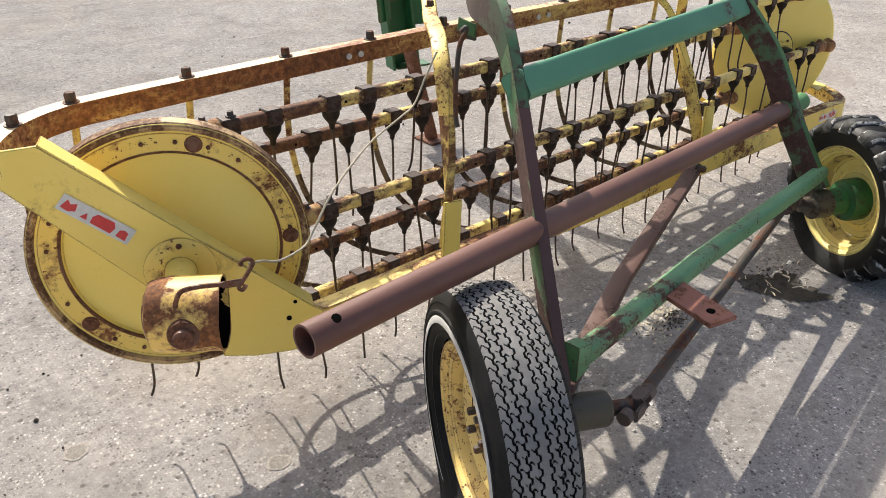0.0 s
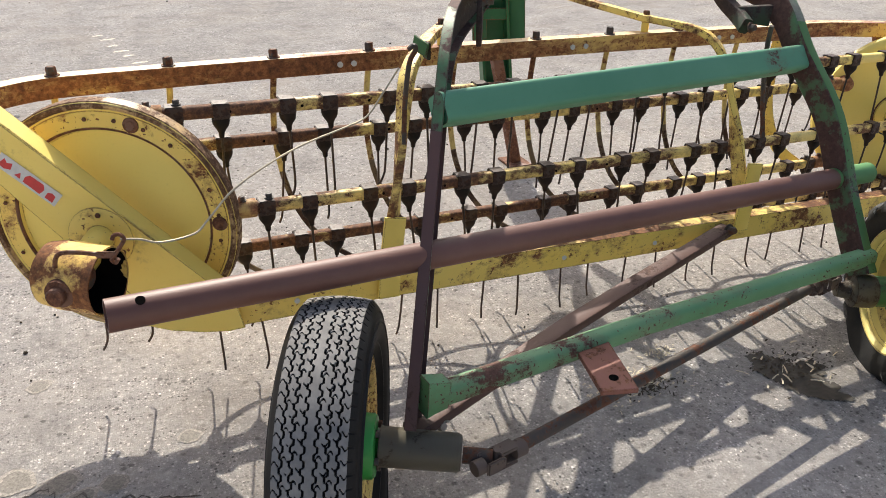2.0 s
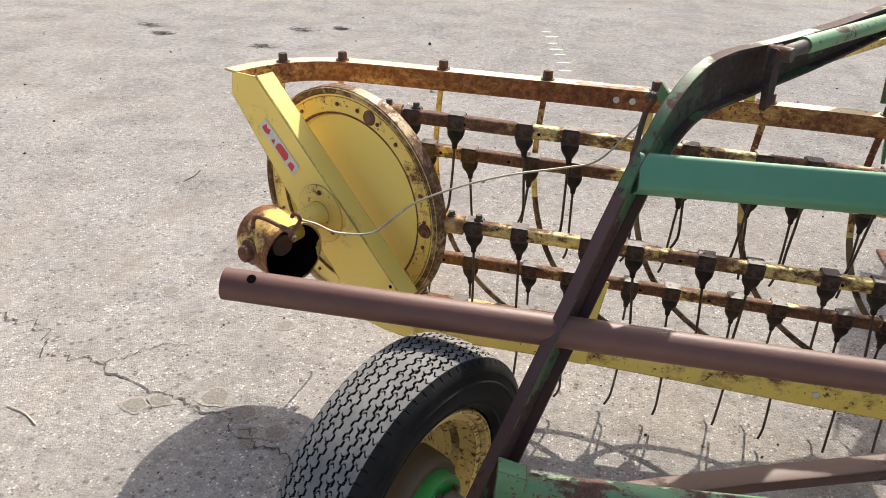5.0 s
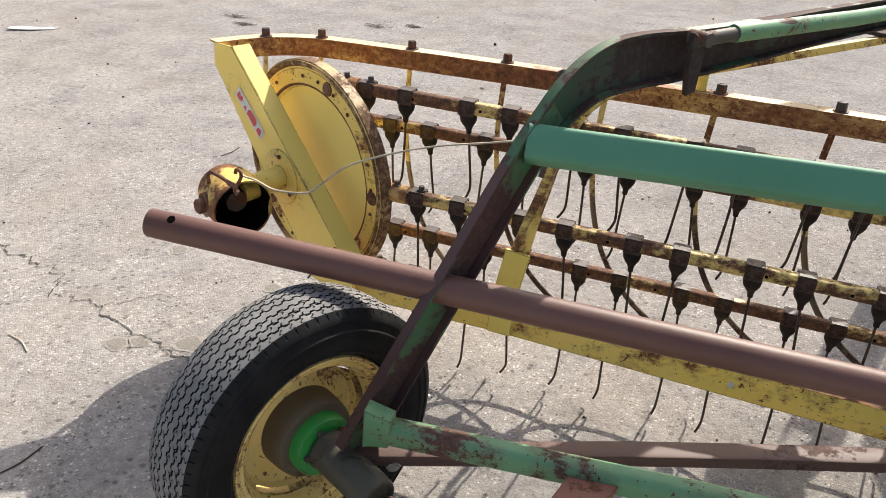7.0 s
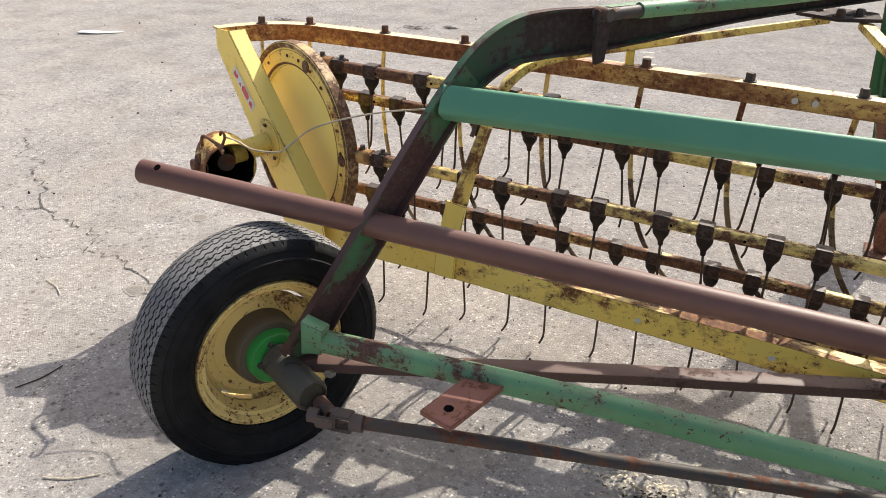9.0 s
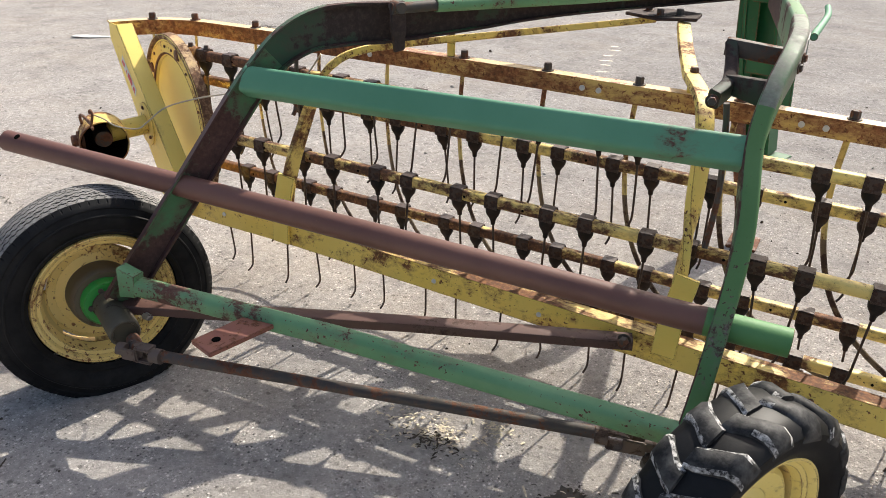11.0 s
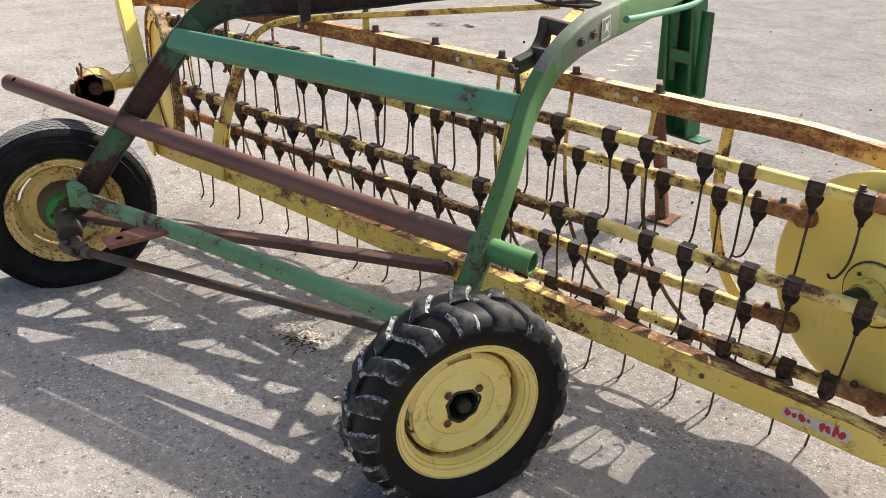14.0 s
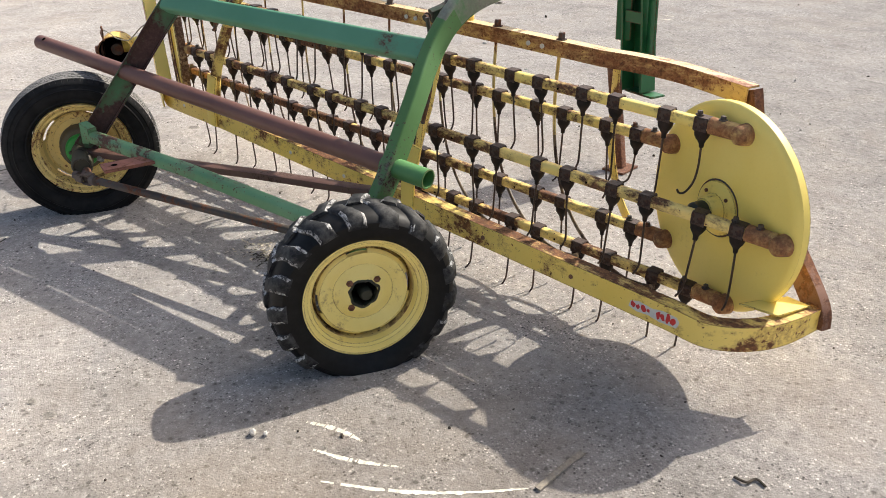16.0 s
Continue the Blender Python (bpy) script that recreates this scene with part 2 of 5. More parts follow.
def rubber(name, colour, dust, rough=0.75, own=False, scale=14):
    m, n, l, p = material(name)
    c = coords(n, l, own)
    d = ramp(n, l, noise_tex(n, l, c, scale, 7, 0.7), [(0.42, 0.0), (0.75, 1.0)])
    l.new(mix(n, l, d, colour, dust), p.inputs["Base Color"])
    p.inputs["Roughness"].default_value = rough
    p.inputs["Specular IOR Level"].default_value = 0.22
    bump(n, l, noise_tex(n, l, c, 220, 4, 0.6), 0.25, 0.001, p)
    return m


M_TYRE = rubber("tyre_rubber", (0.0035, 0.0037, 0.0042), (0.012, 0.0118, 0.0115), 0.5)
M_SIDEWALL = rubber("dusty_sidewall", (0.0045, 0.0047, 0.0055), (0.018, 0.0175, 0.017), 0.62)
M_TREAD = rubber("worn_tread_rubber", (0.17, 0.165, 0.158), (0.28, 0.27, 0.255), 0.85)
M_GROOVE = rubber("groove_rubber", (0.008, 0.008, 0.008), (0.02, 0.019, 0.018), 0.9)
M_MOUNT = rubber("mount_rubber", (0.011, 0.009, 0.008), (0.05, 0.03, 0.02), 0.72, True)
M_WHITE = rubber("white_sidewall", (0.62, 0.62, 0.60), (0.40, 0.39, 0.36), 0.6)
M_LUG = rubber("lug_rubber", (0.010, 0.0105, 0.0115), (0.10, 0.098, 0.094), 0.6, False, 24)
M_LUGEDGE = rubber("chipped_rubber", (0.02, 0.02, 0.02), (0.8, 0.79, 0.76), 0.9, False, 75)


def spring_steel():
    m, n, l, p = material("tine_steel")
    c = coords(n, l, True)
    l.new(ramp(n, l, noise_tex(n, l, c, 30, 5), [(0.35, (0.022, 0.017, 0.014)), (0.7, (0.10, 0.06, 0.04))]), p.inputs["Base Color"])
    p.inputs["Metallic"].default_value = 0.35
    p.inputs["Roughness"].default_value = 0.5
    return m


M_TINE = spring_steel()


def plain(name, colour, rough=0.5, metal=0.0, vary=0.25, scale=40):
    m, n, l, p = material(name)
    c = coords(n, l)
    f = noise_tex(n, l, c, scale, 6, 0.65)
    l.new(ramp(n, l, f, [(0.3, tuple(v * (1 - vary) for v in colour)), (0.7, tuple(min(1, v * (1 + vary)) for v in colour))]), p.inputs["Base Color"])
    p.inputs["Roughness"].default_value = rough
    p.inputs["Metallic"].default_value = metal
    bump(n, l, f, 0.2, 0.001, p)
    return m


M_WIRE = plain("pale_wire", (0.42, 0.37, 0.28), 0.5, 0.4)
M_ZINC = plain("zinc", (0.5, 0.5, 0.5), 0.35, 0.9)
# flat black that paints the shade inside holes and the drive shield
M_DARK = plain("shaded_hollow", (0.006, 0.0055, 0.005), 1.0)
M_DARK.node_tree.nodes["Principled BSDF"].inputs["Specular IOR Level"].default_value = 0.0
M_DECAL = plain("decal_white", (0.58, 0.58, 0.55), 0.4, 0, 0.1)
M_DECALRED = plain("decal_red", (0.55, 0.03, 0.03), 0.45, 0, 0.15)
M_STRAW = plain("dry_straw", (0.60, 0.52, 0.38), 0.8, 0, 0.4, 60)
M_LEAF = plain("dark_litter", (0.055, 0.042, 0.03), 0.9, 0, 0.5, 60)
M_PEBBLE = plain("pebble", (0.46, 0.43, 0.39), 0.85, 0, 0.4, 30)
M_CHALK = plain("ground_paint", (0.66, 0.61, 0.50), 0.8, 0, 0.35, 60)


def concrete():
    m, n, l, p = material("old_concrete")
    c = coords(n, l)
    broad = noise_tex(n, l, c, 0.35, 6, 0.62, 0.5)
    mid = noise_tex(n, l, c, 2.6, 8, 0.7, 0.3)
    tone = mix(n, l, ramp(n, l, broad, [(0.33, 0.0), (0.68, 1.0)]), (0.345, 0.320, 0.296), (0.415, 0.387, 0.362))
    tone = mix(n, l, 0.9, tone, ramp(n, l, mid, [(0.28, 0.68), (0.5, 0.98), (0.72, 1.16)]), "MULTIPLY")

    blot = ramp(n, l, noise_tex(n, l, c, 26, 5, 0.7, 0.4), [(0.3, 0.68), (0.5, 1.0), (0.7, 1.25)])
    tone = mix(n, l, 0.8, tone, blot, "MULTIPLY")

    def grit(scale, stops):
        g = n.new("ShaderNodeTexVoronoi")
        g.inputs["Scale"].default_value = scale
        g.inputs["Randomness"].default_value = 1.0
        l.new(c, g.inputs["Vector"])
        s = n.new("ShaderNodeSeparateColor")
        l.new(g.outputs["Color"], s.inputs[0])
        inside = ramp(n, l, g.outputs["Distance"], [(0.25, 1.0), (0.5, 0.0)])
        return mix(n, l, inside, (1.0, 1.0, 1.0), ramp(n, l, s.outputs[0], stops)), g.outputs["Distance"]

    coarse, d1 = grit(95, [(0.08, 0.22), (0.24, 0.75), (0.68, 1.0), (0.80, 1.35), (0.94, 2.2)])
    fine, d2 = grit(210, [(0.08, 0.4), (0.3, 0.83), (0.66, 1.05), (0.88, 1.9)])
    pits, _ = grit(44, [(0.05, 0.4), (0.11, 0.95), (0.88, 1.0), (0.96, 1.35)])
    tone = mix(n, l, 0.8, tone, pits, "MULTIPLY")
    worn = ramp(n, l, noise_tex(n, l, c, 5, 6, 0.7), [(0.36, 0.2), (0.62, 1.0)])
    tone = mix(n, l, worn, tone, coarse, "MULTIPLY")
    tone = mix(n, l, calc(n, l, "MULTIPLY", worn, 0.9), tone, fine, "MULTIPLY")
    warm = ramp(n, l, noise_tex(n, l, c, 1.7, 6, 0.65, 0.8), [(0.46, 0.0), (0.7, 1.0)])
    tone = mix(n, l, calc(n, l, "MULTIPLY", warm, 0.2), tone, (0.540, 0.458, 0.363))
    stain = ramp(n, l, noise_tex(n, l, c, 1.6, 7, 0.65, 0.8), [(0.53, 0.0), (0.72, 1.0)])
    tone = mix(n, l, calc(n, l, "MULTIPLY", stain, 0.45), tone, (0.277, 0.232, 0.193))
    spill = ramp(n, l, noise_tex(n, l, c, 3.4, 3, 0.5, 0.2), [(0.72, 0.0), (0.76, 1.0)])
    tone = mix(n, l, calc(n, l, "MULTIPLY", spill, 0.4), tone, (0.195, 0.173, 0.155))
    # the yard is dirtier round the lug tyre's side
    d = n.new("ShaderNodeVectorMath")
    d.operation = "DISTANCE"
    d.inputs[1].default_value = (3.8, -0.05, 0.0)
    l.new(c, d.inputs[0])
    far = ramp(n, l, calc(n, l, "ADD", calc(n, l, "MULTIPLY", d.outputs["Value"], 0.4), calc(n, l, "MULTIPLY", noise_tex(n, l, c, 1.9, 6, 0.65, 0.5), 0.36)), [(0.45, 1.0), (0.85, 0.0)])
    tone = mix(n, l, calc(n, l, "MULTIPLY", far, 0.7), tone, (0.66, 0.63, 0.58), "MULTIPLY")
    l.new(tone, p.inputs["Base Color"])
    p.inputs["Roughness"].default_value = 0.95
    p.inputs["Specular IOR Level"].default_value = 0.06
    p.inputs["Diffuse Roughness"].default_value = 0.5
    h = calc(n, l, "ADD", calc(n, l, "MULTIPLY", noise_tex(n, l, c, 55, 8, 0.75), 0.8), calc(n, l, "MULTIPLY", calc(n, l, "ADD", d1, d2), -0.35))
    bump(n, l, h, 0.8, 0.005, p)
    return m


M_GROUND = concrete()


# ---- mesh helpers ----
WORLD = {}


def part(name, bm, mat, parent=None, label="", at=None, angle=40, fix=True):
    """One mesh object; at: its place in the world; parent: the thing or part that it moves with."""
    if isinstance(bm, bpy.types.Mesh):
        me = bm
    else:
        if fix:
            bmesh.ops.recalc_face_normals(bm, faces=bm.faces)
        me = bpy.data.meshes.new(name)
        bm.to_mesh(me)
        bm.free()
        me.polygons.foreach_set("use_smooth", [True] * len(me.polygons))
        me.set_sharp_from_angle(angle=radians(angle))
        for k in mat if isinstance(mat, (list, tuple)) else [mat]:
            me.materials.append(k)
    ob = new(name, me)
    m = at or Matrix.Identity(4)
    WORLD[ob] = m.copy()
    if parent:
        ob.parent = parent
        ob.matrix_parent_inverse = WORLD[parent].inverted()
    ob.matrix_basis = m
    if label:
        tagged(ob, label)
    return ob


def spline(points, steps=6):
    """A smooth line through the points."""
    p = [Vector(v) for v in points]
    p = [2 * p[0] - p[1]] + p + [2 * p[-1] - p[-2]]
    out = []
    for i in range(1, len(p) - 2):
        for k in range(steps):
            t = k / steps
            a, b, c, d = p[i - 1], p[i], p[i + 1], p[i + 2]
            out.append(0.5 * (2 * b + (c - a) * t + (2 * a - 5 * b + 4 * c - d) * t * t + (3 * b - a - 3 * c + d) * t ** 3))
    return out + [p[-2]]


def sweep(bm, points, section, side=(0, 0, 1), caps=True, scale=None):
    """Sweeps a closed section of (a, b) along the points; a lies along the line's normal nearest to side, b across it."""
    points = [Vector(v) for v in points]
    rings = []
    for i, p in enumerate(points):
        t = (points[min(i + 1, len(points) - 1)] - points[max(i - 1, 0)]).normalized()
        u = Vector(side)
        u = (u - t * u.dot(t)).normalized()
        v = t.cross(u)
        k = scale(i / (len(points) - 1)) if scale else 1
        rings.append([bm.verts.new(p + u * a * k + v * b) for a, b in section])
    n = len(section)
    for r, q in zip(rings, rings[1:]):
        for j in range(n):
            bm.faces.new((r[j], r[(j + 1) % n], q[(j + 1) % n], q[j]))
    if caps:
        bm.faces.new(rings[0])
        bm.faces.new(reversed(rings[-1]))
    return bm


def circle(r, n=16):
    return [(r * math.cos(2 * math.pi * k / n), r * math.sin(2 * math.pi * k / n)) for k in range(n)]


def rounded(w, h, r, n=3):
    """A rectangle w by h with rounded corners."""
    out = []
    for cx, cy, a in ((w / 2 - r, h / 2 - r, 0), (-w / 2 + r, h / 2 - r, 90), (-w / 2 + r, -h / 2 + r, 180), (w / 2 - r, -h / 2 + r, 270)):
        for k in range(n + 1):
            b = radians(a + 90 * k / n)
            out.append((cx + r * math.cos(b), cy + r * math.sin(b)))
    return out


def angle_iron(face, flange, t):
    """An L: a face hanging down from the origin and a flange at its top going back."""
    return [(0, 0), (0, -flange), (-t, -flange), (-t, -t), (-face, -t), (-face, 0)]


def channel(w, d, t):
    """A U open to +b, w high, d deep."""
    return [(w / 2, 0), (w / 2, d), (w / 2 - t, d), (w / 2 - t, t), (-w / 2 + t, t), (-w / 2 + t, d), (-w / 2, d), (-w / 2, 0)]


def rod(points, r, n=12, smooth=0):
    bm = bmesh.new()
    side = (0.31, 0.17, 0.93) if abs((Vector(points[-1]) - Vector(points[0])).normalized().z) < 0.8 else (1, 0.2, 0)
    return sweep(bm, spline(points, smooth) if smooth else points, circle(r, n), side)


def pipe(points, r, wall, n=24, side=(0, 0, 1)):
    """A hollow pipe with open ends."""
    bm = bmesh.new()
    points = [Vector(v) for v in points]
    rings = []
    for k in (r, r - wall):
        one = []
        for i, p in enumerate(points):
            t = (points[min(i + 1, len(points) - 1)] - points[max(i - 1, 0)]).normalized()
            u = Vector(side)
            u = (u - t * u.dot(t)).normalized()
            v = t.cross(u)
            one.append([bm.verts.new(p + u * a + v * b) for a, b in circle(k, n)])
        rings.append(one)
    for one in rings:
        for a, b in zip(one, one[1:]):
            for j in range(n):
                bm.faces.new((a[j], a[(j + 1) % n], b[(j + 1) % n], b[j]))
    for end in (0, -1):
        a, b = rings[0][end], rings[1][end]
        for j in range(n):
            bm.faces.new((a[j], a[(j + 1) % n], b[(j + 1) % n], b[j]))
    return bm


def lathe(profile, n=64, bm=None, m=None, closed=False):
    """Turns a profile of (radius, along) round the z axis, then places it by m."""
    bm = bm or bmesh.new()
    m = m or Matrix.Identity(4)
    rings = []
    for r, h in profile:
        if r < 1e-5:
            rings.append([bm.verts.new(m @ Vector((0, 0, h)))])
        else:
            rings.append([bm.verts.new(m @ Vector((r * math.cos(2 * math.pi * k / n), r * math.sin(2 * math.pi * k / n), h))) for k in range(n)])
    pairs = list(zip(rings, rings[1:])) + ([(rings[-1], rings[0])] if closed else [])
    for a, b in pairs:
        for j in range(n):
            f = [a[j % len(a)], a[(j + 1) % len(a)], b[(j + 1) % len(b)], b[j % len(b)]]
            f = list(dict.fromkeys(f))
            if len(f) > 2:
                bm.faces.new(f)
    return bm


def block(size, m=None, bevel=0.003, bm=None):
    bm = bm or bmesh.new()
    made = bmesh.ops.create_cube(bm, size=1)["verts"]
    bmesh.ops.scale(bm, vec=size, verts=made)
    if bevel:
        edges = list({e for v in made for e in v.link_edges})
        made = list({v for f in bmesh.ops.bevel(bm, geom=edges, offset=bevel, segments=2, affect="EDGES")["faces"] for v in f.verts} | {v for v in made if v.is_valid})
    if m:
        bmesh.ops.transform(bm, matrix=m, verts=made)
    return bm


def plate(outline, thick, m, bevel=0.0, holes=()):
    """A flat plate of (a, b) points in its own plane, thick along the third axis."""
    bm = bmesh.new()
    low = [bm.verts.new((a, b, 0)) for a, b in outline]
    top = [bm.verts.new((a, b, thick)) for a, b in outline]
    bm.faces.new(low)
    bm.faces.new(top)
    n = len(low)
    for j in range(n):
        bm.faces.new((low[j], low[(j + 1) % n], top[(j + 1) % n], top[j]))
    if bevel:
        bmesh.ops.bevel(bm, geom=bm.edges[:], offset=bevel, segments=1, affect="EDGES")
    bmesh.ops.transform(bm, matrix=m, verts=bm.verts)
    return bm


def frame_of(origin, x, z):
    """A placing matrix with its x and z axes along those given."""
    x, z = Vector(x).normalized(), Vector(z).normalized()
    y = z.cross(x).normalized()
    x = y.cross(z)
    m = Matrix((x, y, z)).transposed().to_4x4()
    m.translation = Vector(origin)
    return m


def bolt_head(r, h, m, washer=True):
    bm = bmesh.new()
    if washer:
        lathe([(0, 0), (r * 1.45, 0), (r * 1.45, 0.003), (0, 0.003)], 16, bm, m)
    lathe([(0, 0.003), (r, 0.003), (r, h * 0.85), (r * 0.85, h), (0, h)], 6, bm, m)
    return bm


# ---- ground ----
bm = bmesh.new()
R_IN = 9.0
N = 46
grid = {}
for i in range(N + 1):
    for j in range(N + 1):
        x, y = 2 + R_IN * (2 * i / N - 1), 1 + R_IN * (2 * j / N - 1)
        fade = min(1, (R_IN - max(abs(x - 2), abs(y - 1))) / 2)
        calm = min(1, max(0, (math.hypot(x - 2, (y - 1)) - 2.6) / 3))
        z = 0.02 * fade * calm * noise.noise((x * 0.35, y * 0.35, 0))
        grid[i, j] = bm.verts.new((x, y, z))
for i in range(N):
    for j in range(N):
        bm.faces.new((grid[i, j], grid[i + 1, j], grid[i + 1, j + 1], grid[i, j + 1]))
far = [bm.verts.new((2 + 1500 * a, 1 + 1500 * b, 0)) for a, b in ((-1, -1), (1, -1), (1, 1), (-1, 1))]
edge = [[grid[i, 0] for i in range(N + 1)], [grid[N, j] for j in range(N + 1)], [grid[i, N] for i in range(N, -1, -1)], [grid[0, j] for j in range(N, -1, -1)]]
for k, line in enumerate(edge):
    bm.faces.new([far[k], far[(k + 1) % 4]] + line[::-1])
ground = part("ground", bm, M_GROUND, angle=60)
tagged(ground, "weathered pale grey concrete yard with stains and grit", "ground", "", "structure")

# ---- the rake: one thing ----
BASE = Vector((2.1, 1.1, 0))
rake = new("hay_rake")
rake.matrix_basis = Matrix.Translation(BASE)
WORLD[rake] = Matrix.Translation(BASE)
tagged(rake, "old yellow and green side-delivery hay rake, rusty, parked on concrete", "hay rake")

FACE = Vector((0.4195, 0.9078, 0))      # the discs' axis, away from the walk
ACROSS = Vector((0.9078, -0.4195, 0))   # along the discs, towards the walk
UP = Vector((0, 0, 1))
DISC_A, DISC_B = Vector((0.650, 1.472, 0.613)), Vector((3.773, 1.544, 0.533))
REEL_A, REEL_B = DISC_A - ACROSS * 0.02, DISC_B - UP * 0.02   # the bars turn slightly off the discs' middles
DISC_R = 0.343


def rail_z(x):
    return 0.962 - 0.006 * (x - 0.55) - 0.0045 * (x - 0.55) ** 2


def rail_y(x):
    return 1.706 + 0.022 * (x - 0.55) - 0.005 * (x - 0.55) ** 2


# discs
mA = frame_of(DISC_A, ACROSS, -FACE) @ Matrix.Diagonal((0.977, 0.977, 1, 1))
bm = lathe([(0, 0.0), (0.06, 0.0), (0.262, 0.002), (0.268, 0.012), (0.274, 0.016), (0.318, 0.016), (0.326, 0.018), (0.332, 0.026), (DISC_R, 0.026), (DISC_R + 0.002, 0.0), (DISC_R, -0.012), (DISC_R - 0.006, -0.012), (DISC_R - 0.008, 0.004), (0.27, 0.004), (0.262, -0.006), (0, -0.006)], 96, None, mA)
disc_a = part("reel_disc", bm, M_DISC, rake, "round yellow reel disc with a rusty bolted rim", angle=30)
bm = lathe([(0.2715, 0.0165), (0.2725, 0.0185), (0.3175, 0.0185), (0.3185, 0.0165)], 96, None, mA)
bm2 = lathe([(0.3235, 0.0185), (0.330, 0.0275), (0.3385, 0.0285), (DISC_R + 0.003, 0.022), (DISC_R + 0.004, -0.014), (DISC_R - 0.003, -0.014)], 96, None, mA)
part("rim_lip", bm2, M_RUSTLIP, disc_a, "rust-brown outer rim lip", angle=30)
part("rim_ring", bm, M_RING, disc_a, "rust-stained yellow rim ring", angle=30)
part("rim_seam", lathe([(0.2655, 0.0125), (0.2665, 0.0172), (0.2715, 0.0195), (0.2735, 0.018)], 96, None, mA), M_RUST, disc_a, "rust-brown seam inside the rim")
for k in range(5):
    a = radians(104 - 72 * k + 4)
    m = mA @ Matrix.Translation((0.295 * -math.cos(a), 0.295 * math.sin(a), 0.018))
    bm = lathe([(0, 0.004), (0.011, 0.006), (0.013, 0.004), (0.02, 0.004), (0.022, 0.0), (0.024, -0.002)], 20, None, m)
    part("bearing_cap", bm, M_RUST, disc_a, "rusty bearing cap")
for k in range(24):
    if k % 5 == 2:
        continue
    a = 2 * math.pi * (k + 0.35) / 24
    m = mA @ Matrix.Translation((0.297 * math.cos(a), 0.297 * math.sin(a), 0.0185))
    part("rivet", bolt_head(0.006, 0.007, m, False), M_RUST, disc_a)
mB = frame_of(DISC_B, ACROSS, -FACE) @ Matrix.Diagonal((1.037, 1.037, 1, 1))
bm = lathe([(0, 0.004), (0.29, 0.004), (0.312, 0.002), (0.322, -0.004), (0.326, -0.010), (0.326, -0.034), (0.320, -0.034), (0.318, -0.012), (0, -0.004)], 96, None, mB)
disc_b = part("reel_disc", bm, M_YELLOW_PALE, rake, "flat pale yellow reel disc", angle=30)
bm = lathe([(0.0, 0.060), (0.038, 0.060), (0.044, 0.054), (0.048, 0.020), (0.054, 0.016), (0.080, 0.014), (0.085, 0.010), (0.086, 0.003)], 40, None, mB)
part("hub_plate", bm, M_YELLOW, disc_b, "yellow hub plate")
bm = lathe([(0.086, 0.0035), (0.087, 0.006), (0.0905, 0.006), (0.092, 0.0035)], 40, None, mB)
part("hub_seam", bm, M_DARKIRON, disc_b, "dark greasy seam round the hub")
bm = lathe([(0, 0.108), (0.022, 0.107), (0.031, 0.098), (0.033, 0.07), (0.032, 0.05)], 24, None, mB)
part("shaft_end", bm, M_HUBDARK, disc_b, "greasy black shaft end")
for k in range(4):
    a = math.pi / 4 + k * math.pi / 2
    part("bolt", bolt_head(0.006, 0.009, mB @ Matrix.Translation((0.063 * math.cos(a), 0.063 * math.sin(a), 0.013)), False), M_RUST, disc_b)

# tine bars: five, each with rubber mounts and spring tines
bm = bmesh.new()
rings = []
for z, w, d in ((-0.010, 0.042, 0.036), (-0.016, 0.046, 0.040), (-0.028, 0.047, 0.042), (-0.038, 0.044, 0.040), (-0.047, 0.035, 0.032), (-0.055, 0.024, 0.022), (-0.063, 0.0165, 0.0155), (-0.076, 0.0140, 0.0135), (-0.078, 0.009, 0.009)):
    rings.append([bm.verts.new((a, b, z)) for a, b in rounded(w, d, 0.40 * min(w, d), 3)])
for a, b in zip(rings, rings[1:]):
    for j in range(len(a)):
        bm.faces.new((a[j], a[(j + 1) % len(a)], b[(j + 1) % len(a)], b[j]))
bm.faces.new(rings[0])
bm.faces.new(rings[-1])
first_mount = part("rubber_mount", bm, M_MOUNT, rake, "cracked black rubber tine mount", Matrix.Translation((0, 0, -5)))
MOUNT = first_mount.data
bpy.data.objects.remove(first_mount)


def tine_mesh(points):
    bm = rod(points, 0.0037, 7, 5)
    bmesh.ops.recalc_face_normals(bm, faces=bm.faces)
    me = bpy.data.meshes.new("tine")
    bm.to_mesh(me)
    bm.free()
    me.polygons.foreach_set("use_smooth", [True] * len(me.polygons))
    me.materials.append(M_TINE)
    return me


bm = bmesh.new()
block((0.045, 0.043, 0.0045), Matrix.Translation((0, 0, 0.0205)), 0.002, bm)
block((0.045, 0.0045, 0.041), Matrix.Translation((0, 0.0205, 0.000)), 0.002, bm)
block((0.045, 0.0045, 0.041), Matrix.Translation((0, -0.0205, 0.000)), 0.002, bm)
block((0.043, 0.037, 0.0045), Matrix.Translation((0, 0, -0.0205)), 0.002, bm)
first_clamp = part("mount_clamp", bm, M_CLAMP, rake, "dark rusty saddle clamp", Matrix.Translation((0, 0, -5)))
CLAMP = first_clamp.data
bpy.data.objects.remove(first_clamp)
first_hole = part("bolt_hole", lathe([(0, 0.0006), (0.0042, 0.0006), (0.0045, -0.001)], 10), M_DARK, rake)
HOLE = first_hole.data
bpy.data.objects.remove(first_hole)
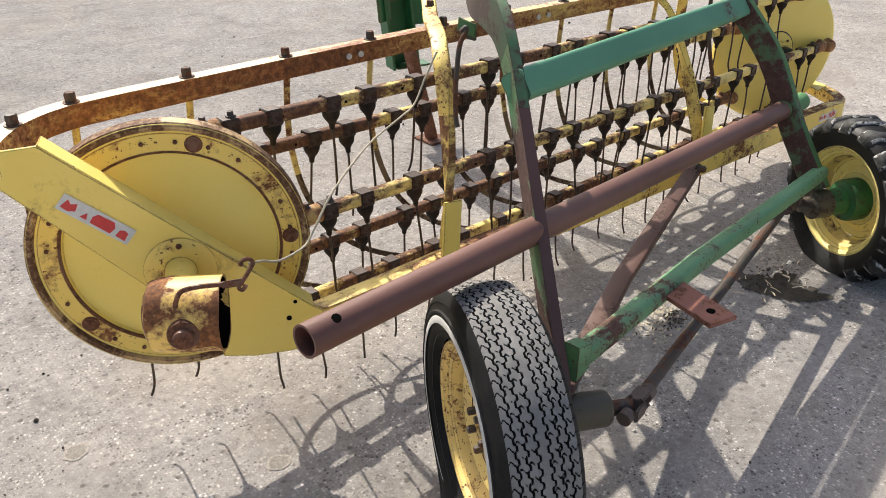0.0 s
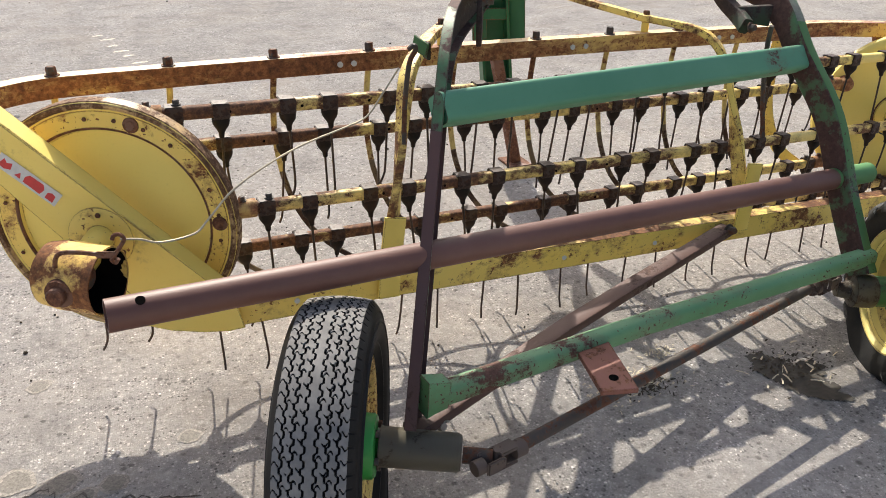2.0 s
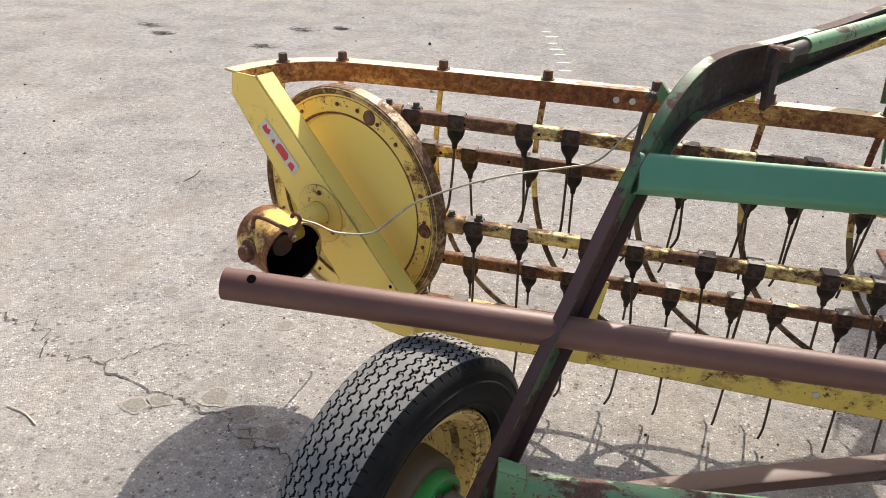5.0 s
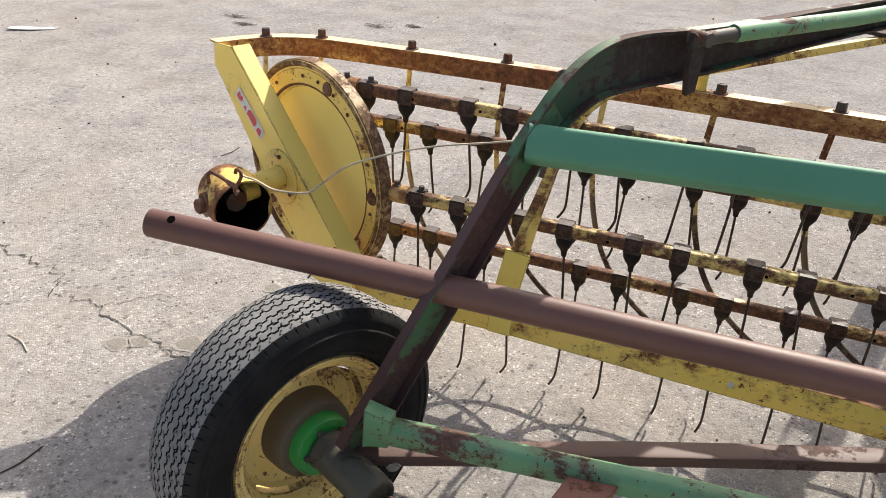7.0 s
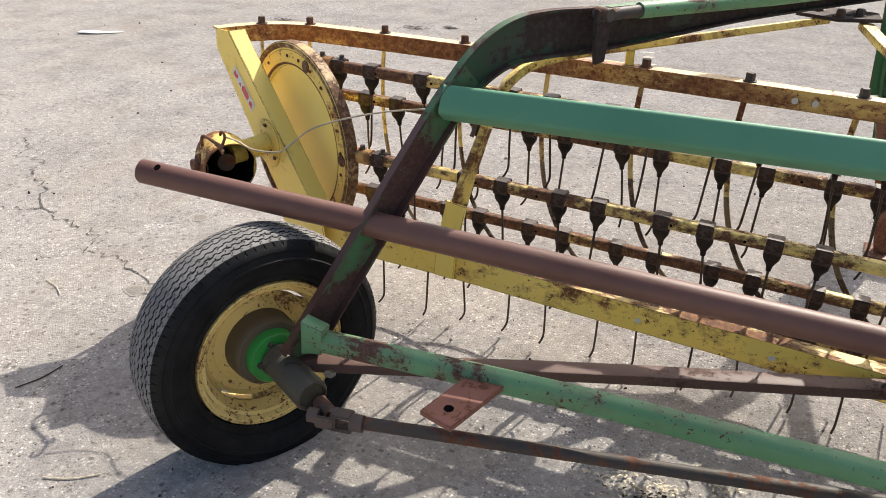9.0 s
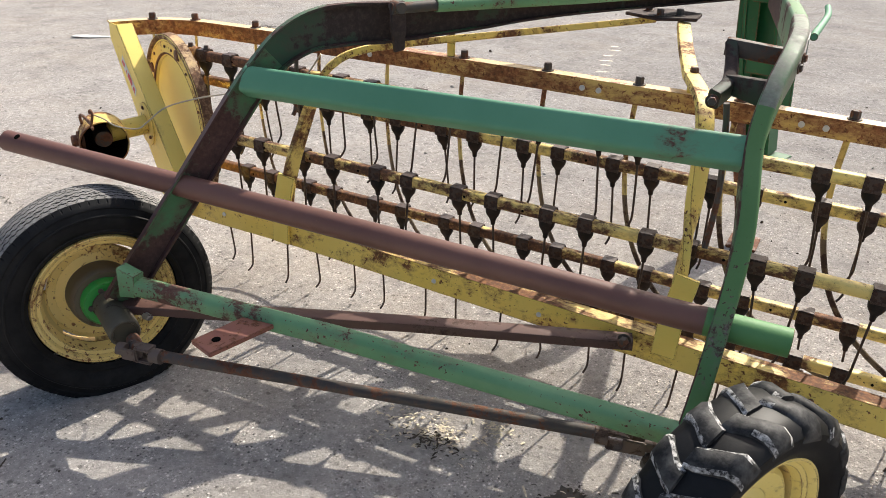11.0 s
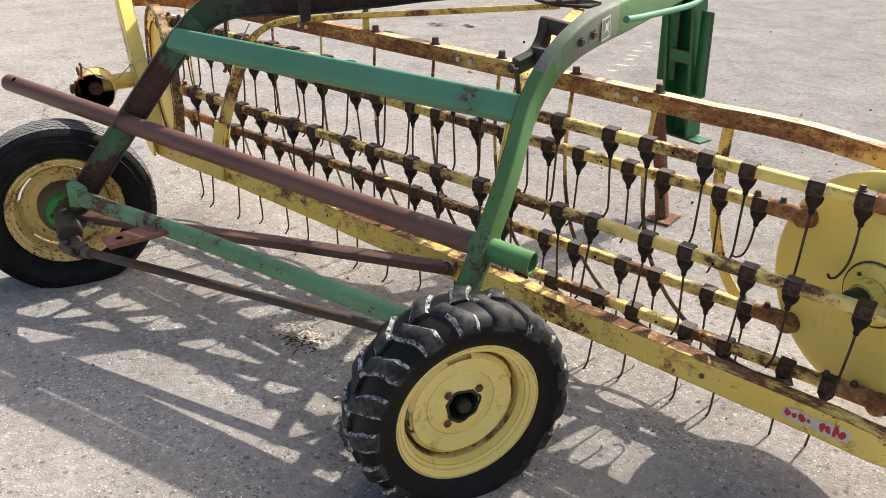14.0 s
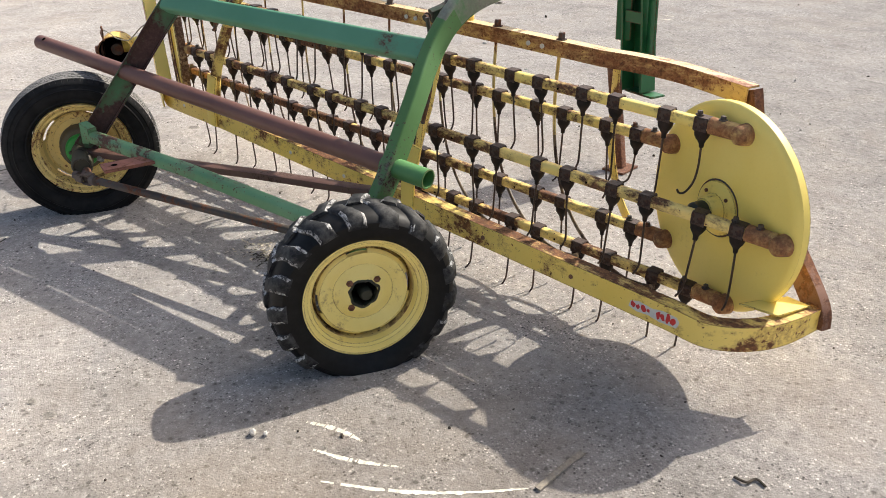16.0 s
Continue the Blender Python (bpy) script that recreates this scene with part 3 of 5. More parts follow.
TINES = [tine_mesh([(0, 0, -0.06), (0.001, -0.001, -0.15), (0.0, 0.002, -0.235), (-0.005, -0.004, -0.262), (-0.013, -0.011, -0.279)]),
         tine_mesh([(0, 0, -0.06), (-0.003, 0.001, -0.15), (-0.006, 0.003, -0.245), (-0.009, 0.0, -0.272), (-0.015, -0.006, -0.288)]),
         tine_mesh([(0, 0, -0.06), (0.003, -0.003, -0.15), (0.004, -0.005, -0.235), (0.0, -0.012, -0.258), (-0.008, -0.022, -0.272)])]
BENT = [tine_mesh([(0, 0, -0.06), (-0.004, -0.004, -0.14), (-0.014, -0.012, -0.19), (-0.034, -0.024, -0.222), (-0.050, -0.032, -0.224), (-0.056, -0.036, -0.212)]),
        tine_mesh([(0, 0, -0.06), (-0.002, -0.004, -0.13), (-0.010, -0.012, -0.175), (-0.026, -0.024, -0.190), (-0.038, -0.034, -0.182)])]
rng = random.Random(5)
BAR_R = 0.293
for k, turn in enumerate((103.5, 31.5, -40.5, -112.5, 175.5)):
    a = radians(turn)
    off = -ACROSS * BAR_R * math.cos(a) + UP * BAR_R * math.sin(a)
    start, stop = REEL_A + off + Vector((0.045, 0, 0)), REEL_B + off - Vector((0.05, 0, 0))
    way = (stop - start).normalized()
    bm = sweep(bmesh.new(), [start + way * 0.05, stop - way * 0.05], rounded(0.036, 0.036, 0.011, 3))
    bar = part("tine_bar", bm, M_BAR, rake, "long rusty yellow tine bar")
    for p, s in ((start, 1), (stop, -1)):
        bm = sweep(bmesh.new(), [p - way * 0.022 * s, p, p + way * 0.06 * s, p + way * 0.066 * s], circle(0.0265, 18), (0, 0, 1), True, None)
        part("bearing_sleeve", bm, M_SLEEVE, bar, "rusty bearing sleeve")
        for q in (0.03, 0.105):
            part("bolt", bolt_head(0.009, 0.014, Matrix.Translation(p + way * q * s + Vector((0, 0, 0.024)))), M_DARKIRON, bar)
    end = REEL_B + off
    part("pivot_boss", lathe([(0, 0.050), (0.018, 0.048), (0.027, 0.040), (0.031, 0.026), (0.034, 0.004)], 20, None, frame_of(end, ACROSS, -FACE)), M_SLEEVE, bar, "rusty domed pivot")
    length = (stop - start).length
    for q in range(14):
        h = start + way * (0.24 + q * 0.1995) + Vector((0, -0.0182, -0.001))
        part("bolt_hole", HOLE, None, bar, "", frame_of(h, (1, 0, 0), (0, -1, 0)))
    for x in [0.095 + 0.3045 * n + 0.122 * q for n in range(10) for q in (0, 1)]:
        p = start + way * x
        lean = Matrix.Rotation(radians(rng.uniform(-5, 5)), 4, "X") @ Matrix.Rotation(radians(rng.uniform(-4, 4)), 4, "Y") @ Matrix.Rotation(radians(rng.uniform(-14, 14)), 4, "Z")
        at = Matrix.Translation(p) @ lean
        part("rubber_mount", MOUNT, None, bar, "", at)
        part("mount_clamp", CLAMP, None, bar, "", Matrix.Translation(p) @ Matrix.Rotation(math.atan2(way.y, way.x), 4, "Z") @ Matrix.Rotation(-math.asin(way.z), 4, "Y"))
        late = x > length - 0.34
        me = rng.choice(BENT) if late and k in (0, 1) and rng.random() < 0.8 else rng.choice(TINES)
        part("tine", me, None, bar, "", at @ Matrix.Rotation(radians(rng.uniform(-25, 25)), 4, "Z"))

# top rail with its bolts and stripper rods
line = [(0.320, 1.470), (0.368, 1.556), (0.444, 1.632), (0.544, 1.674), (0.684, 1.684)]
line = spline([(x, y, rail_z(x)) for x, y in line], 6)
line += [Vector((x, rail_y(x) - 0.026, rail_z(x))) for x in np.linspace(0.85, 3.2, 20)]
line += spline([(3.30, 1.722, rail_z(3.3)), (3.42, 1.728, rail_z(3.42)), (3.54, 1.715, rail_z(3.54)), (3.757, 1.654, rail_z(3.757))], 5)
bm = sweep(bmesh.new(), line, angle_iron(0.058, 0.052, 0.006), (0, 0, 1))
bmesh.ops.recalc_face_normals(bm, faces=bm.faces)
# upward faces take the paler coat that carries painted sunlight
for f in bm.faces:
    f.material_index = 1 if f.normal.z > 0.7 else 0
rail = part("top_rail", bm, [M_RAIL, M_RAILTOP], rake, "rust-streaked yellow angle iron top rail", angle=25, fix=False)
# the rods lie in planes along the discs: (along the disc, height at the left end)
STRIP = [(-0.575, 0.86), (-0.575, 0.74), (-0.55, 0.60), (-0.49, 0.47), (-0.38, 0.37), (-0.22, 0.31), (-0.04, 0.30), (0.10, 0.335), (0.150, 0.362)]
for k in range(-1, 9):
    x = 0.553 + 0.3064 * k if k >= 0 else 0.398
    y0 = rail_y(x) - (0.0 if k > 0 else (0.008 if k == 0 else 0.085))
    z = rail_z(x)
    drop = z - 1.024
    m = Matrix.Translation((x, y0, z))
    part("bolt", bolt_head(0.014, 0.026, m), M_DARKIRON, rail, "square black bolt head")
    o = Vector((x, y0 - 0.004, 0)) + ACROSS * 0.56
    pts = [(x, y0 - 0.004, z - 0.004)] + [o + ACROSS * e + UP * (h + drop - (0.018 * 0.87 * (e + 0.56))) for e, h in (STRIP if k > 0 else STRIP[:4])]
    bm = sweep(bmesh.new(), spline(pts, 5), rounded(0.007, 0.019, 0.003, 2), FACE)
    for f in bm.faces:
        f.material_index = 1 if f.calc_center_median().z < 0.66 + drop else 0
    part("stripper_rod", bm, [M_ROD, M_RODLOW], rake, "curved flat stripper rod, yellow above and rusty below")
x = 3.24
pts = [(x, 1.745, rail_z(x) - 0.005), (x - 0.005, 1.755, 0.716), (x + 0.01, 1.745, 0.545), (x + 0.075, 1.715, 0.392), (x + 0.18, 1.66, 0.300)]
part("rail_strut", sweep(bmesh.new(), spline(pts, 5), rounded(0.008, 0.048, 0.003, 2), (0.5, 0.866, 0)), M_YELLOW_WORN, rake, "wide yellow rail strut")
# no cut holes: white discs painted for the bright ground seen through them
for x in (1.366, 1.411, 2.218, 2.273, 2.875, 2.94):
    m = frame_of((x, rail_y(x) - 0.030, rail_z(x) - 0.03), (1, 0, 0), (0, -1, 0))
    part("hole", lathe([(0, 0.005), (0.009, 0.005), (0.009, 0.0)], 14, None, m), M_DECAL, rail)

# left arm
PL = Vector((0.609, 1.343, 0.626))
mP = frame_of(PL - FACE * 0.0, ACROSS, -FACE)     # x along the disc, y up
ARM = [(-0.345, 0.27), (-0.335, 0.335), (-0.236, 0.339), (0.30, -0.165), (0.325, -0.18), (0.345, -0.268), (0.300, -0.281), (0.230, -0.286), (0.140, -0.283), (0.062, -0.268), (0.062, -0.185), (-0.05, -0.07)]
arm = part("end_arm", plate(ARM, 0.006, mP, 0.0015), M_YELLOW, rake, "folded yellow steel end arm")
bm = sweep(bmesh.new(), [mP @ Vector((a, b, -0.0)) for a, b in ((-0.236, 0.339), (0.06, 0.06), (0.30, -0.165))], rounded(0.006, 0.062, 0.002, 1), (0, 0, 1))
bmesh.ops.translate(bm, vec=FACE * 0.026, verts=bm.verts)
part("flange", bm, M_YELLOW, arm)
bm = lathe([(0.0, 0.020), (0.034, 0.018), (0.036, 0.013), (0.080, 0.013), (0.084, 0.010), (0.084, 0.0)], 40, None, mP)
part("bearing_flange", bm, M_RING, arm, "rusty round bearing flange")
for k in range(3):
    a = radians(85 + 120 * k)
    part("bolt", bolt_head(0.007, 0.009, mP @ Matrix.Translation((0.066 * math.cos(a), 0.066 * math.sin(a), 0.012)), False), M_RUST, arm)
for a, b, r in ((0.235, -0.185, 0.007), (0.255, -0.14, 0.005)):
    part("bolt_hole", lathe([(0, 0.0075), (r, 0.0075), (r, 0.004)], 14, None, mP @ Matrix.Translation((a, b, 0))), M_DARK, arm)
# sticker on the arm
mS = mP @ Matrix.Translation((-0.155, 0.156, 0.0072)) @ Matrix.Rotation(math.atan2(-0.47, 0.53), 4, "Z")
decal = part("sticker", plate([(-0.085, -0.021), (0.085, -0.021), (0.085, 0.021), (-0.085, 0.021)], 0.0006, mS), M_DECAL, rake, "torn white sticker with red shapes")
for x0, y0, pts in ((-0.06, 0, [(-0.018, -0.012), (0.0, -0.014), (0.014, -0.006), (0.010, 0.012), (-0.002, 0.004), (-0.012, 0.012)]), (-0.025, -0.004, [(-0.008, -0.008), (0.008, -0.008), (0.002, 0.008)]), (0.018, 0, [(-0.026, -0.014), (0.022, -0.015), (0.026, 0.002), (0.018, 0.014), (-0.020, 0.013), (-0.028, 0.002)]), (0.064, -0.003, [(-0.011, -0.011), (0.012, -0.012), (0.010, 0.008), (0.0, 0.011), (-0.010, 0.006)])):
    part("red_mark", plate([(x0 + a, y0 + b) for a, b in pts], 0.0006, mS @ Matrix.Translation((0, 0, 0.0006))), M_DECALRED, decal)

# drive stub and its shield on the left arm
part("drive_tube", sweep(bmesh.new(), [PL - FACE * 0.005, PL - FACE * 0.15 + Vector((0.0, 0, -0.01))], circle(0.036, 24)), M_YELLOW_WORN, rake, "short yellow drive tube")
CUP = Vector((0.542, 1.180, 0.604))
cup_axis = Vector((0.80, -0.55, -0.02)).normalized()
mC = frame_of(CUP, (0, 0, 1), cup_axis)
bm = lathe([(0.0, -0.085), (0.05, -0.084), (0.078, -0.070), (0.086, -0.03), (0.084, 0.078), (0.0855, 0.083), (0.081, 0.083), (0.081, -0.025), (0.06, -0.07), (0.0, -0.076)], 36, None, mC)
for v in bm.verts:
    v.co += 0.004 * noise.noise_vector(v.co * 14)
cup = part("drive_shield", bm, M_CUP, rake, "dented rusty yellow drive shield, open at one end")
part("lining", lathe([(0.0795, 0.0815), (0.0785, -0.02), (0.056, -0.064), (0.0, -0.07)], 36, None, mC), M_DARK, cup, "black shaded inside")
part("drive_shaft", lathe([(0, 0.03), (0.03, 0.028), (0.034, 0.01), (0.034, -0.05)], 16, None, mC), M_DARKIRON, cup, "greasy black drive shaft")
side = frame_of((0.503, 1.109, 0.605), (0, 0, 1), (-0.49, -0.87, 0))
bm = lathe([(0, 0.030), (0.018, 0.030), (0.022, 0.026), (0.022, 0.010), (0.034, 0.008), (0.038, -0.012)], 24, None, side)
part("plug", bm, M_RUST, cup, "rusty end plug")
part("latch_wire", rod([(0.503, 1.128, 0.664), (0.509, 1.121, 0.688), (0.522, 1.116, 0.702), (0.558, 1.102, 0.704), (0.599, 1.086, 0.699), (0.620, 1.078, 0.697)], 0.0055, 8, 5), M_RUST, cup, "bent rusty latch wire")
part("latch_clip", block((0.046, 0.006, 0.017), frame_of((0.616, 1.078, 0.698), (0.93, -0.36, -0.03), (0.03, 0, 1)), 0.002), M_RUST, cup, "flat rusty latch clip")
part("latch_hook", rod([(0.640, 1.068, 0.688), (0.633, 1.073, 0.677), (0.626, 1.074, 0.686), (0.637, 1.070, 0.702), (0.650, 1.066, 0.720), (0.660, 1.062, 0.738), (0.652, 1.065, 0.749), (0.640, 1.069, 0.747), (0.635, 1.071, 0.737)], 0.0048, 8, 5), M_RUST, cup, "rusty wire hook")
part("wire", rod([(0.652, 1.064, 0.738), (0.692, 1.082, 0.722), (0.738, 1.094, 0.700), (0.816, 1.116, 0.698), (0.857, 1.130, 0.726), (0.925, 1.156, 0.780), (1.028, 1.208, 0.815), (1.133, 1.262, 0.835), (1.270, 1.318, 0.850), (1.335, 1.340, 0.866), (1.390, 1.360, 0.920), (1.440, 1.366, 0.985)], 0.0028, 7, 6), M_WIRE, rake, "thin pale pull wire")

# lower beam with its curved ends
def beam_z(x):
    return 0.425 - 0.0413 * (x - 1.34)


def beam_y(x):
    return 1.226 - 0.006 * max(0, x - 3.2)


line = spline([(0.805, 1.250, 0.424), (0.905, 1.236, 0.425), (1.056, 1.228, 0.426), (1.335, beam_y(1.335), beam_z(1.335))], 5)
line += [Vector((x, beam_y(x), beam_z(x))) for x in np.linspace(1.5, 3.68, 14)]
line += spline([(3.80, beam_y(3.8), beam_z(3.8)), (3.92, 1.222, 0.316), (4.00, 1.262, 0.314), (4.07, 1.335, 0.315), (4.115, 1.425, 0.318), (4.148, 1.520, 0.322)], 6)
bm = sweep(bmesh.new(), line, angle_iron(0.083, 0.052, 0.006), (0, 0, 1), True, lambda t: min(1, 0.55 + 9 * t, 1 - 1.1 * (t - 0.88)))
bmesh.ops.recalc_face_normals(bm, faces=bm.faces)
for f in bm.faces:
    f.material_index = 1 if f.normal.z > 0.7 else 0
beam = part("lower_beam", bm, [M_YELLOW_WORN, M_FLANGE], rake, "long yellow lower beam with rust streaks", angle=25, fix=False)
# flat discs for holes; the white ones paint the light showing through
for x in (1.074, 1.341, 1.95, 2.31, 3.07, 3.452):
    z = beam_z(x) - 0.045
    y = beam_y(x) - 0.002
    part("bolt_hole", lathe([(0, 0.0015), (0.008, 0.0015), (0.008, -0.001)], 14, None, frame_of((x, y, z), (1, 0, 0), (0, -1, 0))), M_DECAL if x < 3 and x != 1.341 else M_RUST, beam)
mT = frame_of((3.762, beam_y(3.762) - 0.0015, beam_z(3.762) - 0.043), (1, -0.006, -0.0413), (0, -1, 0))
tag = part("sticker", plate([(-0.088, -0.012), (-0.06, -0.019), (-0.018, -0.015), (0.02, -0.021), (0.078, -0.018), (0.086, 0.004), (0.074, 0.018), (0.03, 0.021), (-0.01, 0.013), (-0.055, 0.019), (-0.084, 0.010)], 0.0006, mT), M_DECAL, rake, "worn white sticker with red marks")
rnd = random.Random(8)
for a, w, h in ((-0.072, 0.016, 0.024), (-0.056, 0.014, 0.015), (-0.038, 0.017, 0.022), (-0.020, 0.010, 0.012), (0.014, 0.012, 0.030), (0.029, 0.016, 0.019), (0.047, 0.013, 0.029), (0.064, 0.018, 0.021)):
    ring = []
    for q in range(9):
        g = 2 * math.pi * q / 9
        f = rnd.uniform(0.55, 1.15)
        ring.append((a + w * 0.68 * f * math.cos(g), rnd.uniform(-0.002, 0.002) + h * 0.62 * f * math.sin(g)))
    part("red_mark", plate(ring, 0.0006, mT @ Matrix.Translation((0, 0, 0.0006))), M_DECALRED, tag)
# right end arm behind the disc
pts = [(4.131, 1.524, 0.251), (4.116, 1.530, 0.313), (4.030, 1.575, 0.405), (3.900, 1.625, 0.550), (3.795, 1.657, 0.716), (3.742, 1.675, 0.880)]
bm = sweep(bmesh.new(), spline(pts, 5), channel(0.075, 0.035, 0.005), ACROSS)
arm_b = part("end_arm", bm, M_RUST, rake, "rusty channel end arm", angle=25)
bm = plate([(3.955, 1.375), (4.072, 1.385), (4.118, 1.505), (4.045, 1.515)], 0.006, Matrix.Translation((0.0, 0, 0.3235)), 0.001)
part("gusset", bm, M_YELLOW_PALE, arm_b, "bright yellow corner gusset")

# hangers that bend over into the yellow A-frame
for pts in ([(2.24, 2.37, 1.030), (1.93, 1.985, 1.015), (1.640, 1.625, 1.001), (1.537, 1.472, 0.992), (1.478, 1.392, 0.959), (1.445, 1.341, 0.892), (1.407, 1.283, 0.735), (1.376, 1.250, 0.598), (1.350, 1.240, 0.455)],
            [(2.37, 2.32, 1.030), (2.453, 2.03, 1.003), (2.542, 1.735, 0.982), (2.617, 1.549, 0.974), (2.649, 1.469, 0.940), (2.667, 1.414, 0.864), (2.680, 1.340, 0.690), (2.690, 1.252, 0.425)]):
    p = spline(pts[:3], 3)[:-1] + spline(pts[2:], 6)
    bm = sweep(bmesh.new(), p, rounded(0.024, 0.048, 0.005, 2), (0.0, 0.35, 1))
    hang = part("hanger", bm, M_HANGER, rake, "bent yellow hanger bar running into the A-frame")
    if pts[0][0] < 2.3:
        hang.data.materials.append(M_FLANGE)
        for f in hang.data.polygons:
            f.material_index = 1 if 0.58 < f.center.z + hang.matrix_world.translation.z < 0.82 else 0
    b = Vector(pts[-1])
    part("hanger_foot", sweep(bmesh.new(), [b + Vector((0.024, -0.010, 0.14)), b + Vector((0, -0.026, 0.0)), b + Vector((-0.006, -0.026, -0.105))], rounded(0.012, 0.066, 0.003, 2), (0, 1, 0.2)), M_YELLOW, hang, "yellow lap plate")
bm = plate([(-0.14, -0.05), (0.0, -0.12), (0.13, -0.06), (0.12, 0.07), (-0.02, 0.12), (-0.13, 0.06)], 0.012, Matrix.Translation((2.285, 2.38, 1.045)), 0.002)
apex = part("apex_plate", bm, M_POST_DARK, rake, "dark greasy apex plate")
for a, b in ((-0.07, 0.02), (0.06, -0.03), (0.0, -0.08)):
    part("bolt", bolt_head(0.014, 0.024, Matrix.Translation((2.285 + a, 2.38 + b, 1.057))), M_DARKIRON, apex)
# hook rod on the left hanger
part("hook_rod", rod([(1.423, 1.249, 1.062), (1.437, 1.244, 1.072), (1.443, 1.249, 1.058), (1.429, 1.258, 1.022), (1.418, 1.262, 0.921), (1.412, 1.256, 0.830), (1.408, 1.245, 0.805)], 0.007, 8, 5), M_DARKIRON, rake, "bent iron hook rod")
part("hook_rod", rod([(2.725, 1.304, 1.024), (2.733, 1.313, 0.944), (2.744, 1.301, 0.793), (2.740, 1.259, 0.651)], 0.008, 8, 5), M_DARKIRON, rake, "bent iron hook rod")

# main frame
tube = part("main_tube", pipe([(0.603, 0.776, 0.712), (2.807, 1.0035, 0.583)], 0.0345, 0.005, 28), M_BROWN, rake, "long brown round main tube")
part("hole", lathe([(0, 0.0012), (0.010, 0.0008), (0.010, -0.003)], 16, None, frame_of((0.670, 0.7665, 0.7386), (1, 0.1, -0.06), (0, -0.5, 0.866))), M_DARK, tube)
part("tube_stub", pipe([(2.807, 1.0035, 0.583), (2.997, 1.023, 0.572)], 0.0345, 0.005, 28), M_STUB, rake, "short green tube stub with an open end")
part("cross_beam", sweep(bmesh.new(), [(1.418, 1.0385, 0.960), (2.112, 1.137, 0.943), (2.797, 1.234, 0.925)], rounded(0.080, 0.072, 0.014, 4), (0, 0.55, 0.83)), M_GREEN, rake, "square green cross beam with chipped paint")
# the near post is a channel open to the walk; heading and height of its middle line
HEAD = Vector((0.505, 0.863, 0))
POST_L = [Vector((1.173, 0.637, 0)) + HEAD * s + Vector((0.863, -0.505, 0)) * o + UP * z for s, o, z in (
    (0.014, 0, 0.342), (0.060, 0, 0.402), (0.247, 0, 0.647), (0.440, 0, 0.900), (0.520, 0, 0.992), (0.588, 0, 1.050),
    (0.675, 0, 1.089), (0.785, 0, 1.100), (0.950, 0.004, 1.098), (1.220, 0.04, 1.112), (1.563, 0.07, 1.129), (2.507, 0.06, 1.127))]
POST_R = [(2.828, 0.820, 0.315), (2.842, 0.963, 0.518), (2.846, 1.096, 0.751), (2.814, 1.236, 0.928), (2.820, 1.338, 1.038), (2.832, 1.459, 1.101), (2.824, 1.638, 1.124), (2.767, 1.984, 1.122), (2.610, 2.774, 1.110)]
POST_L = spline(POST_L, 6)
section = [(p, -q) for p, q in channel(0.093, 0.028, 0.006)]
bm = sweep(bmesh.new(), POST_L, section, (0.3, 0.5, -0.9), True, lambda t: 1 + 0.36 * max(0, min(1, (t - 0.38) / 0.22)) - 0.38 * max(0, min(1, (t - 0.72) / 0.2)))
bmesh.ops.recalc_face_normals(bm, faces=bm.faces)
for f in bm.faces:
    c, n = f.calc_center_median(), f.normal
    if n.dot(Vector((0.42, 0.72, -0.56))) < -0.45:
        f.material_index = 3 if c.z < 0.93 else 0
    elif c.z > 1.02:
        # bend and upper arm: dark brown, the hollow's shade put into the colour too
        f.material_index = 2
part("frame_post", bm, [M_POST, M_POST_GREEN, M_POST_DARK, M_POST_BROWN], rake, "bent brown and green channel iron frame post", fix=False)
bm = sweep(bmesh.new(), spline(POST_R, 6), rounded(0.088, 0.044, 0.008, 3), (-0.1, 0.5, -0.9), True, lambda t: 1 + 0.28 * max(0, min(1, (t - 0.45) / 0.2)))
bmesh.ops.recalc_face_normals(bm, faces=bm.faces)
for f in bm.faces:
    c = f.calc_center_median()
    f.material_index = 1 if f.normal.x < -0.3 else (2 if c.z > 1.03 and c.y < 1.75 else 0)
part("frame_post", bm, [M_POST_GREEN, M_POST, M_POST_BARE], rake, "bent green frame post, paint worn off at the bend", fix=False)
# emblem and handle rod on the bend of the far post
mE = frame_of((2.855, 1.600, 1.120), (-0.04, 1, 0.16), (1, 0.05, 0))
emblem = part("emblem", plate([(-0.030, -0.034), (0.030, -0.034), (0.030, 0.034), (-0.030, 0.034)], 0.0012, mE), M_DECAL, rake, "worn white painted emblem plate")
part("field", plate([(-0.025, -0.029), (0.025, -0.029), (0.025, 0.029), (-0.025, 0.029)], 0.0008, mE @ Matrix.Translation((0, 0, 0.0012))), M_POST_BARE, emblem)
part("mark", plate([(-0.016, -0.016), (0.002, -0.006), (0.016, -0.020), (0.012, 0.002), (0.018, 0.020), (0.0, 0.012), (-0.010, 0.022), (-0.008, 0.0)], 0.0008, mE @ Matrix.Translation((0, 0, 0.0020))), M_DECAL, emblem)
part("handle_rod", rod([(2.856, 1.738, 1.129), (2.850, 1.837, 1.122), (2.847, 2.086, 1.114), (2.842, 2.315, 1.110), (2.827, 2.456, 1.116)], 0.011, 10, 5), M_GREEN, rake, "pale green handle rod")
bm = plate([(-0.026, -0.008), (0.026, -0.022), (0.028, 0.012), (-0.024, 0.030)], 0.008, frame_of((1.468, 1.271, 1.059), (0.45, -0.9, 0), (-0.9, -0.45, 0.2)), 0.0015)
clip = part("clip_plate", bm, M_POST_GREEN, rake, "small green clip plate")
part("clip_lip", block((0.010, 0.035, 0.045), Matrix.Translation((1.486, 1.274, 1.049)), 0.002), M_POST_DARK, clip)
